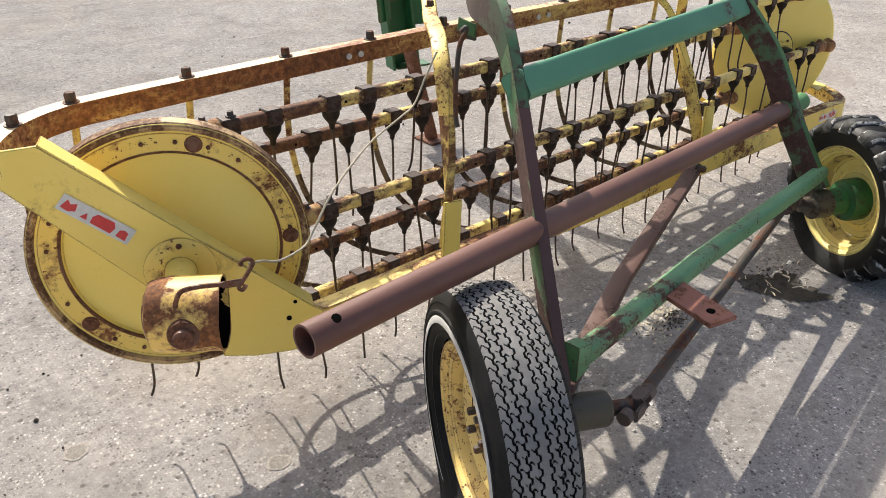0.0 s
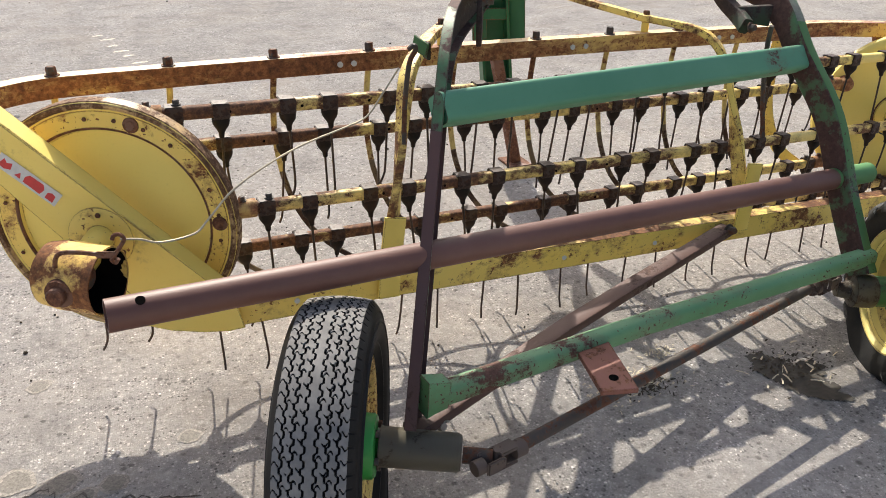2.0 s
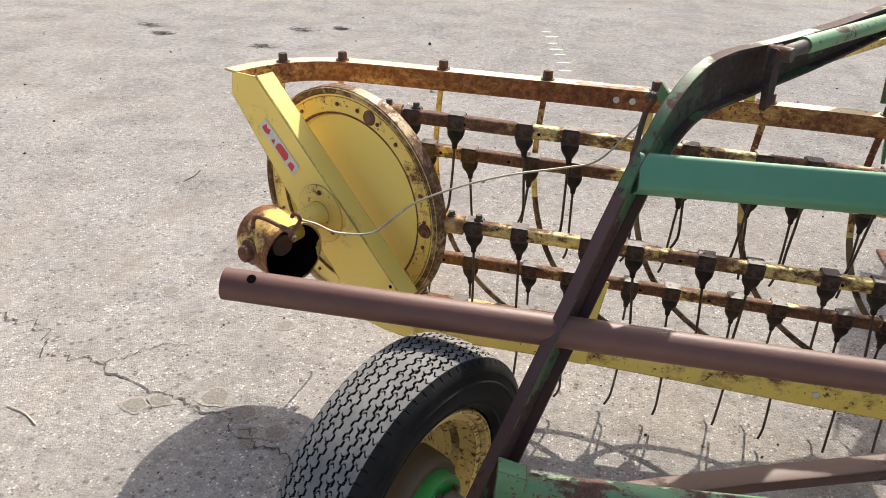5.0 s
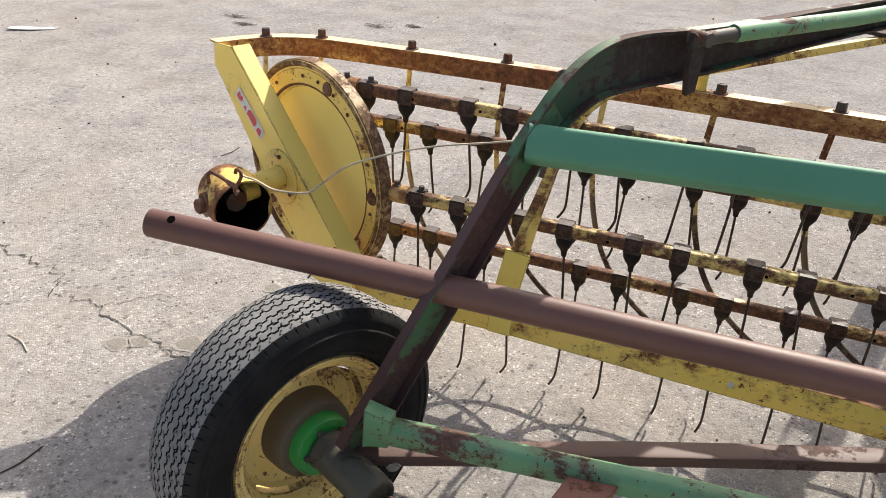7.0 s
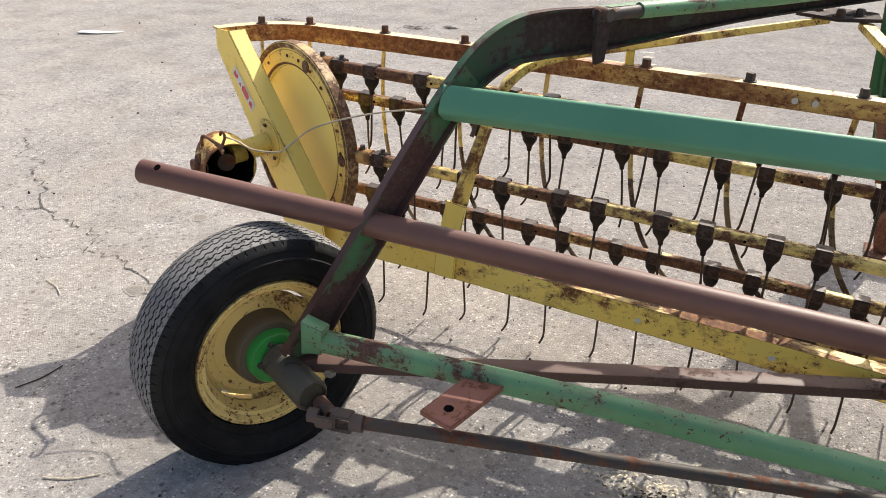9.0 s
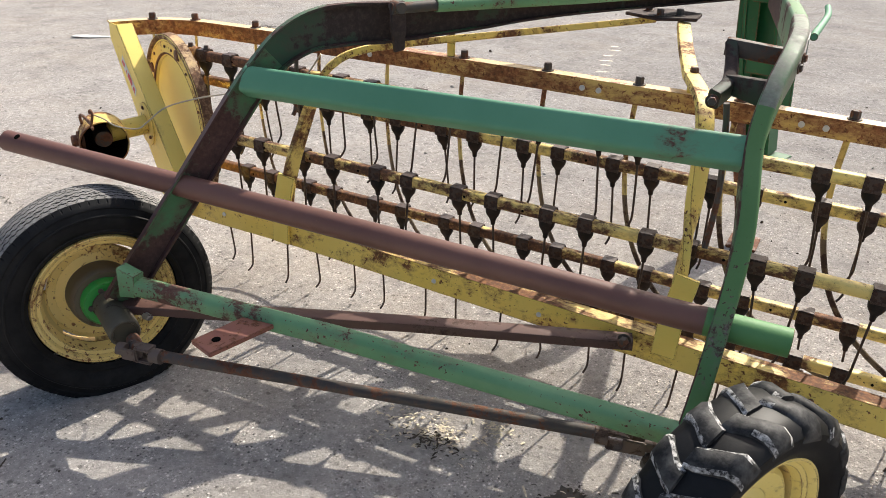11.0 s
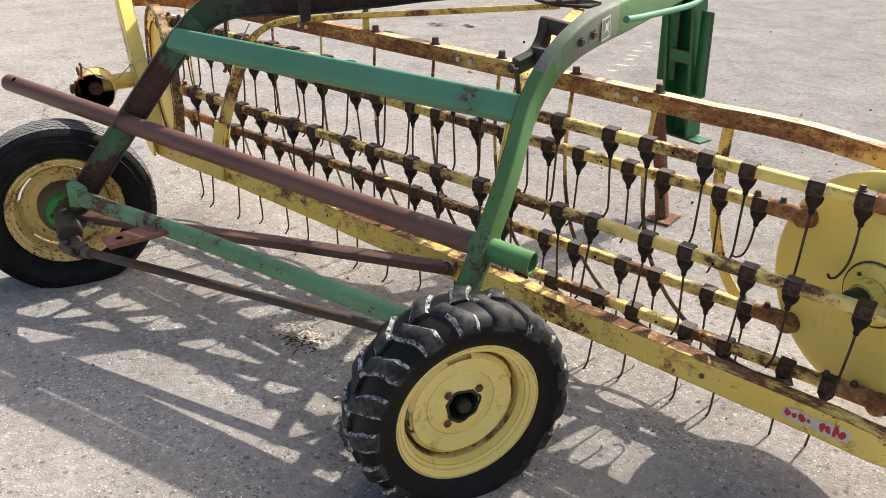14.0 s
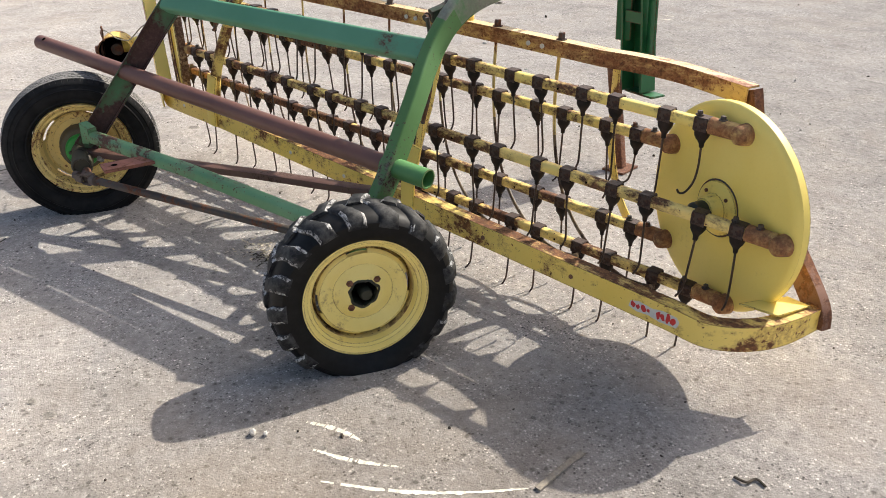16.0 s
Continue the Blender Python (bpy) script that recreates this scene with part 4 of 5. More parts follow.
# lift rods, clamps and brackets on the posts
part("lift_rod", rod([(1.782, 1.512, 1.150), (2.085, 1.965, 1.145), (2.489, 2.671, 1.136)], 0.022, 14), M_GREEN_WORN, rake, "round green lift rod")
part("rod_sleeve", rod([(1.701, 1.387, 1.147), (1.913, 1.703, 1.154)], 0.017, 12), M_DARKIRON, rake, "dark iron rod sleeve")
bm = plate([(-0.024, 0.022), (0.024, 0.026), (0.027, -0.045), (0.022, -0.122), (-0.012, -0.128), (-0.022, -0.060)], 0.016, frame_of((1.700, 1.413, 1.142), HEAD, (0.863, -0.505, 0)), 0.003)
part("bracket", bm, M_POST_DARK, rake, "brown iron hanger bracket")
part("bracket_pin", rod([(1.690, 1.412, 1.152), (1.738, 1.385, 1.152)], 0.017, 12), M_DARKIRON, rake)
part("bracket", sweep(bmesh.new(), spline([(2.680, 1.372, 1.012), (2.700, 1.440, 1.035), (2.690, 1.505, 1.075), (2.676, 1.540, 1.122)], 4), rounded(0.052, 0.034, 0.008, 2), (0, -1, 1)), M_POST_DARK, rake, "dark cast iron hook bracket")
part("bracket_arm", sweep(bmesh.new(), [(2.696, 1.445, 1.040), (2.805, 1.400, 1.035)], rounded(0.060, 0.026, 0.006, 2), (0, 0, 1), True, lambda t: 0.8 + 0.4 * t), M_POST_DARK, rake)
part("bracket_bar", sweep(bmesh.new(), [(2.664, 1.535, 1.118), (2.740, 1.530, 1.112), (2.812, 1.535, 1.105)], rounded(0.048, 0.030, 0.008, 2)), M_DARKIRON, rake)
part("bolt", bolt_head(0.012, 0.02, frame_of((2.681, 1.352, 1.012), (1, 0, 0), (0.2, -1, 0.2))), M_DARKIRON, rake)
for y, z in ((1.440, 1.100), (1.512, 1.112)):
    part("bolt", bolt_head(0.010, 0.010, frame_of((2.858, y, z), (0, 1, 0), (1, -0.1, 0))), M_DARKIRON, rake)
for x, y, z in ((1.725, 1.727, 0.949), (2.550, 1.737, 0.922)):
    part("spacer", lathe([(0, 0), (0.014, 0), (0.014, 0.045), (0, 0.045)], 14, None, Matrix.Translation((x, y, z))), M_YELLOW, rake)
    part("bolt", bolt_head(0.013, 0.02, Matrix.Translation((x, y, z + 0.066))), M_DARKIRON, rake)
low = part("axle_tube", sweep(bmesh.new(), [(1.226, 0.654, 0.411), (1.910, 0.737, 0.403), (2.855, 0.832, 0.374)], rounded(0.054, 0.054, 0.018, 4)), M_GREEN_WORN, rake, "green axle beam with worn paint")
part("end_gusset", sweep(bmesh.new(), [(1.222, 0.648, 0.424), (1.245, 0.651, 0.423), (1.278, 0.656, 0.419)], rounded(0.100, 0.044, 0.005, 2), (0, 0, 1), True, lambda t: 1 - 0.28 * t), M_GREEN_WORN, low, "tapered green end gusset")
bm = plate([(1.619, 0.522), (1.707, 0.498), (1.757, 0.705), (1.664, 0.725)], 0.014, Matrix.Translation((0, 0, 0.398)), 0.002)
tab = part("hitch_tab", bm, M_RED, rake, "reddish steel tab with a hole")
part("hole", lathe([(0, 0.001), (0.012, 0.001), (0.012, -0.004)], 16, None, Matrix.Translation((1.675, 0.556, 0.4125))), M_DARK, tab)
part("brace", sweep(bmesh.new(), [(1.195, 0.656, 0.325), (1.512, 0.792, 0.325), (1.753, 0.895, 0.329), (2.02, 0.99, 0.340), (2.60, 1.203, 0.350)], rounded(0.03, 0.056, 0.006, 2), (0, 0, 1)), M_BRACE, rake, "brown flat diagonal brace")
part("brace_bolt", bolt_head(0.014, 0.03, frame_of((2.585, 1.178, 0.362), (1, 0, 0), (0, -1, 0.2))), M_DARKIRON, rake)
pin = part("clevis_bolt", bolt_head(0.012, 0.02, frame_of((1.273, 0.675, 0.306), (1, 0, 0), (0.3, -1, 0.3))), M_ZINC, rake, "shiny zinc bolt with a cotter pin")
part("cotter", rod([(1.245, 0.673, 0.330), (1.260, 0.669, 0.318), (1.285, 0.663, 0.322), (1.296, 0.667, 0.315)], 0.0028, 6, 4), M_ZINC, pin)
part("stub_shaft", rod([(1.297, 0.589, 0.276), (1.357, 0.555, 0.275)], 0.020, 12), M_DARKIRON, rake, "short dark stub shaft")
# drive shaft with joints
shaft = part("cross_shaft", rod([(1.443, 0.570, 0.274), (2.638, 0.845, 0.295)], 0.0165, 16), M_DARKIRON, rake, "thin brown cross shaft")
for p, d in ((Vector((1.367, 0.549, 0.275)), Vector((1, 0.2, 0))), (Vector((2.703, 0.847, 0.297)), Vector((-1, -0.2, 0)))):
    m = frame_of(p, d.cross(UP), d) @ Matrix.Diagonal((0.78, 0.78, 0.9, 1))
    bm = bmesh.new()
    block((0.012, 0.05, 0.06), m @ Matrix.Translation((0.026, 0, -0.02)), 0.0055, bm)
    block((0.012, 0.05, 0.06), m @ Matrix.Translation((-0.026, 0, -0.02)), 0.004, bm)
    block((0.05, 0.012, 0.06), m @ Matrix.Translation((0, 0.026, 0.025)), 0.004, bm)
    block((0.05, 0.012, 0.06), m @ Matrix.Translation((0, -0.026, 0.025)), 0.004, bm)
    lathe([(0, 0.05), (0.028, 0.05), (0.028, 0.085), (0, 0.085)], 18, bm, m)
    lathe([(0, -0.075), (0.024, -0.075), (0.024, -0.045), (0, -0.045)], 18, bm, m)
    lathe([(0, -0.034), (0.012, -0.034), (0.012, 0.034), (0, 0.034)], 12, bm, m @ Matrix.Rotation(math.pi / 2, 4, "X"))
    part("universal_joint", bm, M_JOINT, shaft, "rusty universal joint")

# wheels
def squash(r, a, h, floor, bulge):
    """A slack tyre: what would lie below the ground is pushed up and bulges sideways near it."""
    x, y = r * math.cos(a), r * math.sin(a)
    near = min(1.0, max(0.0, (-y / floor - 0.55) / 0.45)) ** 1.5
    soft = max(0.0, (r - 0.21) / 0.10) * math.exp(-(x / 0.16) ** 2)
    return x, max(y, -floor), h * (1 + bulge * near * min(1, soft))


def car_tyre(m, parent):
    bm = bmesh.new()
    n, T, pitch = 1120, 120, 80
    half = 0.072
    prof = [(0.220, -0.070, 0), (0.231, -0.080, 0), (0.234, -0.085, 0), (0.238, -0.0855, 0), (0.241, -0.084, 0), (0.250, -0.0905, 0), (0.270, -0.094, 0), (0.283, -0.0935, 0), (0.286, -0.096, 0), (0.290, -0.0955, 0), (0.293, -0.091, 0), (0.308, -0.087, 0), (0.311, -0.089, 0), (0.315, -0.088, 0), (0.324, -0.082, 0)]
    tread = [(0.344 - 0.008 * (h / half) ** 2, h, 1) for h in np.linspace(-half, half, T)]
    prof = prof + tread + [(r, -h, f) for r, h, f in reversed(prof)]
    grooves = (-0.054, -0.034, -0.012, 0.012, 0.034, 0.054)
    bounds = (-half,) + grooves + (half,)
    rings = []
    hit = []
    for i, (r, h, f) in enumerate(prof):
        ring, marks = [], []
        for k in range(n):
            a = 2 * math.pi * k / n
            cut = False
            if f:
                for q, g in enumerate(grooves):
                    z = (k * pitch / n + 0.5 * q) % 1
                    zig = 0.0027 * max(-1, min(1, 2.2 * math.sin(2 * math.pi * z))) * (1 if q < 3 else -1)
                    if abs(h - g - zig) < 0.0018:
                        cut = True
                for q in range(7):
                    u = (h - bounds[q]) / (bounds[q + 1] - bounds[q])
                    if 0 <= u < 1:
                        s = (k * pitch / n + 0.37 * q + 0.22 * math.sin(2 * math.pi * u) + 0.25 * u) % 1
                        if s < 0.10 and (u < 0.8 if q == 0 else u > 0.2 if q == 6 else q != 3 and (u < 0.55 if (k * pitch // n) % 2 else u > 0.45)):
                            cut = True
            rr = r - (0.006 if cut else 0)
            ring.append(bm.verts.new(squash(rr, a, h, 0.303, 0.30)))
            marks.append(cut)
        rings.append(ring)
        hit.append(marks)
    for i in range(len(prof) - 1):
        for k in range(n):
            q = (k + 1) % n
            f = bm.faces.new((rings[i][k], rings[i][q], rings[i + 1][q], rings[i + 1][k]))
            if prof[i][2] and prof[i + 1][2]:
                cuts = hit[i][k] + hit[i][q] + hit[i + 1][k] + hit[i + 1][q]
                f.material_index = 2 if cuts >= 2 else 1
    bmesh.ops.transform(bm, matrix=m, verts=bm.verts)
    return part("tyre", bm, [M_SIDEWALL, M_TREAD, M_GROOVE], parent, "worn black road tyre with a zigzag tread", angle=35)


def wheel(m, lug):
    """m: z along the axle, away from the machine; x level; y up."""
    dish = [(0.024, 0.030), (0.062, 0.030), (0.072, 0.028), (0.085, 0.020), (0.100, 0.016), (0.128, 0.028), (0.146, 0.030), (0.152, 0.026), (0.158, 0.020), (0.166, -0.008), (0.170, 0.030), (0.178, 0.050), (0.190, 0.054), (0.196, 0.066), (0.203, 0.071), (0.209, 0.070), (0.211, 0.064)]
    back = [(0.211, -0.064), (0.209, -0.070), (0.203, -0.071), (0.196, -0.066), (0.190, -0.054), (0.178, -0.050), (0.170, -0.03), (0.166, -0.012), (0.157, 0.004), (0.150, 0.016), (0.128, 0.020), (0.100, 0.008), (0.06, 0.022), (0.024, 0.022)]
    if not lug:
        dish, back = ([(r * (1 + 0.03 * min(1, max(0, (r - 0.10) / 0.06))), h) for r, h in line] for line in (dish, back))
    else:
        dish[0], back[-1] = (0.046, 0.030), (0.046, 0.022)
    bm = lathe(dish + back, 96)
    gone = []
    for f in bm.faces:
        c = f.calc_center_median()
        if (0.1455 if lug else 0.159) < c.xy.length < (0.1605 if lug else 0.168) and (math.degrees(math.atan2(c.y, c.x)) + (8 if lug else 76)) % 90 < (26 if lug else 40):
            gone.append(f)
    bmesh.ops.delete(bm, geom=gone, context="FACES")
    for f in bm.faces:
        f.material_index = 1 if 0.158 < f.calc_center_median().xy.length < 0.168 else 0
    bmesh.ops.transform(bm, matrix=m, verts=bm.verts)
    one = part("wheel", bm, [M_RIM_PALE if lug else M_RIM, M_RIMDIRT], rake, "pressed yellow wheel rim" + (" with chalky paint" if lug else " with rust spots"), angle=28, fix=True)
    return one


AX_A = Vector((0.903, -0.431, 0)).normalized()     # towards the machine
C_A = Vector((1.028, 0.704, 0.304))
mWA = frame_of(C_A, UP.cross(-AX_A), -AX_A)
wa = wheel(mWA, False)
car_tyre(mWA, wa)
part("white_stripe", lathe([(0.262, 0.0968), (0.266, 0.0972), (0.276, 0.0962), (0.279, 0.0948)], 96, None, mWA), M_WHITE, wa, "thin white sidewall stripe")
inner = mWA @ Matrix.Rotation(math.pi, 4, "X")
part("brake_drum", lathe([(0.0, 0.060), (0.092, 0.060), (0.098, 0.054), (0.102, 0.030), (0.104, -0.02)], 48, None, inner), M_DRUM, wa, "dusty brown drum")
part("hub", lathe([(0.0, 0.104), (0.030, 0.104), (0.034, 0.094), (0.070, 0.092), (0.075, 0.086), (0.076, 0.05)], 40, None, inner), M_HUBGREEN, wa, "bright green wheel hub")
for k in range(5):
    a = 2 * math.pi * k / 5
    part("wheel_bolt", bolt_head(0.009, 0.012, inner @ Matrix.Translation((0.052 * math.cos(a), 0.052 * math.sin(a), 0.091)), False), M_DARKIRON, wa)
    part("wheel_bolt", bolt_head(0.010, 0.022, mWA @ Matrix.Translation((0.047 * math.cos(a), 0.047 * math.sin(a), 0.030)), False), M_DARKIRON, wa)
# axle housing from the left wheel inwards
part("axle_housing", lathe([(0, 0), (0.05, 0), (0.047, 0.005), (0.045, 0.180), (0.041, 0.188), (0.036, 0.189), (0.032, 0.181), (0, 0.181)], 32, None, frame_of(C_A + AX_A * 0.10, UP, Vector((1.0, -0.50, -0.05)))), M_HOUSING, rake, "dark greasy axle housing")

AX_B = Vector((0.887, -0.462, 0)).normalized()     # outwards, to the walk
C_B = Vector((2.968, 0.733, 0.264))
mWB = frame_of(C_B, UP.cross(AX_B), AX_B)
wb = wheel(mWB, True)


def tractor_tyre(m, parent):
    bm = bmesh.new()
    n = 120
    half = [(0.206, 0.068), (0.219, 0.078), (0.246, 0.088), (0.274, 0.088), (0.291, 0.076), (0.301, 0.05), (0.305, 0.02)]
    prof = [(r, -h) for r, h in half] + half[::-1]
    rings = []
    for r, h in prof:
        ring = []
        for k in range(n):
            a = 2 * math.pi * k / n
            ring.append(bm.verts.new(squash(r, a, h, 0.263, 0.30)))
        rings.append(ring)
    for a, b in zip(rings, rings[1:]):
        for k in range(n):
            bm.faces.new((a[k], a[(k + 1) % n], b[(k + 1) % n], b[k]))
    bmesh.ops.transform(bm, matrix=m, verts=bm.verts)
    part("tyre", bm, M_TYRE, parent, "black tractor tyre with chipped lugs", angle=35)
    count = 17
    rnd = random.Random(3)
    for s in (-1, 1):
        for k in range(count):
            a0 = 2 * math.pi * (k + (0.5 if s > 0 else 0)) / count
            if math.sin(a0) < -0.84:
                continue
            bm = bmesh.new()
            path = [(-0.006, 0.316, 0.13), (0.018, 0.317, 0.098), (0.045, 0.315, 0.045), (0.067, 0.310, 0.0), (0.084, 0.296, -0.014), (0.092, 0.276, -0.018)]
            under = (0.297, 0.297, 0.293, 0.286, 0.273, 0.261)
            ring = []
            for (h, r, da), u in zip(path, under):
                w = 0.083 + 0.014 * (h > 0.06) + rnd.uniform(-0.009, 0.009)
                a = a0 + da + rnd.uniform(-0.006, 0.006)
                r += rnd.uniform(-0.003, 0.002)
                one = []
                for rr, k2 in ((u, 1.25), (r - 0.008, 1.06), (r, 0.70)):
                    one.append((rr, a - w * k2 - rnd.uniform(0, 0.010)))
                for rr, k2 in ((r, 0.70), (r - 0.008, 1.06), (u, 1.25)):
                    one.append((rr, a + w * k2 + rnd.uniform(0, 0.010)))
                hh = s * h
                ring.append([bm.verts.new(squash(q, b, hh if j in (1, 2, 3, 4) else hh * 0.97, 0.2635, 0.30)) for j, (q, b) in enumerate(one)])
            for p, q in zip(ring, ring[1:]):
                for j in range(6):
                    f = bm.faces.new((p[j], p[(j + 1) % 6], q[(j + 1) % 6], q[j]))
                    f.material_index = 1 if j in (1, 3) and rnd.random() < (0.95 if math.cos(a0) < 0.25 else 0.35) else 0
            bm.faces.new(ring[0])
            bm.faces.new(ring[-1])
            bmesh.ops.transform(bm, matrix=m, verts=bm.verts)
            part("tyre_lug", bm, [M_LUG, M_LUGEDGE], parent, "", None, 50)


tractor_tyre(mWB, wb)
bm = lathe([(0.040, -0.06), (0.042, 0.026), (0.044, 0.032), (0.047, 0.033), (0.052, 0.0305), (0.053, 0.02)], 60)
rnd = random.Random(17)
for v in bm.verts:
    if v.co.z > 0.015:
        a = math.atan2(v.co.y, v.co.x)
        v.co.xy *= 1 + 0.05 * math.sin(3 * a + 1) + 0.035 * math.sin(7 * a) + rnd.uniform(-0.03, 0.03)
bmesh.ops.transform(bm, matrix=mWB, verts=bm.verts)
part("hub", bm, M_HUBDARK, wb, "ragged greasy black hub end")
part("axle_end", lathe([(0.0, 0.030), (0.017, 0.029), (0.021, 0.024), (0.023, 0.012), (0.023, -0.06)], 24, None, mWB @ Matrix.Translation((0.009, -0.011, 0))), M_HUBDARK, wb, "greasy black axle end")
for k in range(3):
    a = math.pi / 4 + k * math.pi / 2
    part("wheel_bolt", bolt_head(0.012, 0.008, mWB @ Matrix.Translation((0.064 * math.cos(a), 0.064 * math.sin(a), 0.028)), False), M_RUST, wb)
back = mWB @ Matrix.Rotation(math.pi, 4, "X")
part("hub", lathe([(0.0, 0.14), (0.045, 0.14), (0.05, 0.13), (0.05, 0.06), (0.075, 0.055), (0.08, 0.04), (0.08, -0.015)], 40, None, back), M_HUB, wb, "dark green wheel hub")
part("axle_housing", lathe([(0, 0), (0.05, 0), (0.055, 0.005), (0.055, 0.07), (0.03, 0.08), (0.022, 0.12), (0, 0.12)], 32, None, frame_of(C_B - AX_B * 0.12, UP, -AX_B)), M_HOUSING, rake, "dark green axle housing")

# hitch mast and parking leg beyond the basket
mM = frame_of((2.600, 3.065, 0.006), (1, -0.25, 0), (0, 0, 1))
mast = part("hitch_mast", sweep(bmesh.new(), [(2.630, 3.072, 0.391), (2.573, 3.078, 0.909), (2.515, 3.084, 1.462)], channel(0.155, 0.10, 0.014), (-1, 0.25, 0)), M_DARKGREEN, rake, "tall dark green hitch mast channel", angle=25)
for a, turn, z0, z1 in ((-0.080, 0.35, 0.635, 1.30), (0.128, -0.35, 0.60, 0.985)):
    m = mM @ Matrix.Translation((a - 0.02, -0.07, (z0 + z1) / 2)) @ Matrix.Rotation(-0.06, 4, "Y") @ Matrix.Rotation(turn, 4, "Z")
    part("mast_plate", block((0.085, 0.014, z1 - z0), m, 0.003), M_DARKGREEN, mast)
for z, h in ((0.765, 0.06), (1.06, 0.05)):
    part("mast_rung", block((0.135, 0.012, h), mM @ Matrix.Translation((0.02 - 0.066 * (z - 0.4), -0.075, z)), 0.003), M_DARKGREEN, mast)
part("mast_foot", block((0.20, 0.10, 0.010), mM @ Matrix.Translation((0.075, -0.03, 0.38)), 0.003), M_DARKGREEN, mast)
leg = part("parking_leg", sweep(bmesh.new(), [(2.660, 2.850, 0.012), (2.605, 2.865, 0.270), (2.535, 2.885, 0.580)], rounded(0.055, 0.055, 0.01, 3), (1, 0, 0)), M_RUST, rake, "rusty square parking leg")
part("foot_plate", block((0.13, 0.16, 0.012), Matrix.Translation((2.662, 2.85, 0.007)), 0.003), M_RUST, leg)


# ---- on the ground ----
rng = random.Random(11)


def crack(a, b, width, steps, wander, seed):
    """A narrow crooked crack between two places, as a thin dark sliver in the concrete."""
    rnd = random.Random(seed)
    a, b = Vector((*a, 0)), Vector((*b, 0))
    side = Vector((-(b - a).y, (b - a).x, 0)).normalized()
    bm = bmesh.new()
    rows, drift = [], 0
    for i in range(steps + 1):
        t = i / steps
        drift = 0.75 * drift + rnd.uniform(-wander, wander)
        p = a.lerp(b, t) + side * drift * math.sin(math.pi * min(1, t + 0.05))
        w = 1.5 * width * rnd.uniform(0.2, 1.0)
        rows.append([bm.verts.new(p + side * w + UP * 0.003), bm.verts.new(p - side * w + UP * 0.003)])
    for p, q in zip(rows, rows[1:]):
        bm.faces.new((p[0], p[1], q[1], q[0]))
    return part("crack", bm, M_CRACK, ground, "dark crooked crack in the concrete")


M_CRACK = plain("crack_dirt", (0.085, 0.074, 0.062), 0.95, 0, 0.5, 80)
crack((-1.831, 2.159), (-0.905, 1.510), 0.0042, 60, 0.05, 1)
crack((-0.905, 1.510), (0.036, 1.219), 0.0036, 90, 0.03, 2)
crack((0.036, 1.219), (0.729, 0.987), 0.0034, 70, 0.025, 3)
crack((-0.170, 1.293), (0.096, 1.497), 0.002, 30, 0.02, 4)
crack((-0.905, 1.510), (-1.489, 1.156), 0.003, 50, 0.04, 5)


def smear(a, b, bow, width, seed):
    """A worn stroke of pale paint on the ground."""
    rnd = random.Random(seed)
    a, b = Vector((*a, 0)), Vector((*b, 0))
    side = Vector((-(b - a).y, (b - a).x, 0)).normalized()
    bm = bmesh.new()
    rows = []
    for i in range(61):
        t = i / 60
        p = a.lerp(b, t) + side * bow * math.sin(math.pi * t)
        w = width * (0.25 + 0.75 * math.sin(math.pi * min(1, 0.08 + t * 0.9)) ** 0.6) * rnd.uniform(0.55, 1.1)
        rows.append([bm.verts.new(p + side * w + UP * 0.0012), bm.verts.new(p - side * w * rnd.uniform(0.3, 1) + UP * 0.0012)])
    for p, q in zip(rows, rows[1:]):
        if rnd.random() < 0.1:
            continue
        bm.faces.new((p[0], p[1], q[1], q[0]))
    return part("paint_stroke", bm, M_CHALK, ground, "worn pale paint stroke")


smear((3.101, 0.373), (3.293, 0.430), 0.012, 0.012, 1)
smear((3.213, 0.310), (3.445, 0.429), -0.012, 0.010, 2)
smear((3.329, 0.243), (3.765, 0.611), -0.03, 0.009, 3)


M_SPOT = plain("oil_spot", (0.19, 0.172, 0.15), 0.9, 0, 0.45, 150)
M_WET = plain("wet_oil", (0.040, 0.034, 0.028), 0.6, 0, 0.6, 60)
M_DAMP = plain("damp_edge", (0.29, 0.262, 0.228), 0.9, 0, 0.5, 150)
rnd = random.Random(21)
for x, y, r in ((0.276, 1.231, 0.048), (0.384, 1.179, 0.045), (0.440, 1.100, 0.034), (0.459, 1.056, 0.026), (0.521, 1.124, 0.034), (0.126, 1.170, 0.032), (0.063, 1.129, 0.040), (0.733, 1.243, 0.03), (-0.178, 1.771, 0.036), (0.328, 1.663, 0.034), (2.387, -0.155, 0.014), (2.494, -0.144, 0.02), (4.626, 1.429, 0.05)):
    for name, mat, scale, z in (("drip_edge", M_DAMP, 1.12, 0.0018), ("oil_spot", M_SPOT, 0.85, 0.0026)):
        bm = bmesh.new()
        ring = []
        for q in range(48):
            g = 2 * math.pi * q / 48
            f = r * scale * (0.9 + 0.35 * noise.noise((x * 9 + math.cos(g), y * 9 + math.sin(g), 3.0)) + 0.10 * noise.noise((5 * math.cos(g), 5 * math.sin(g), x * 7)))
            ring.append(bm.verts.new((x + f * 1.15 * math.cos(g), y + f * math.sin(g), z)))
        bm.faces.new(ring)
        part(name, bm, mat, ground, "dark oil drip on the concrete")
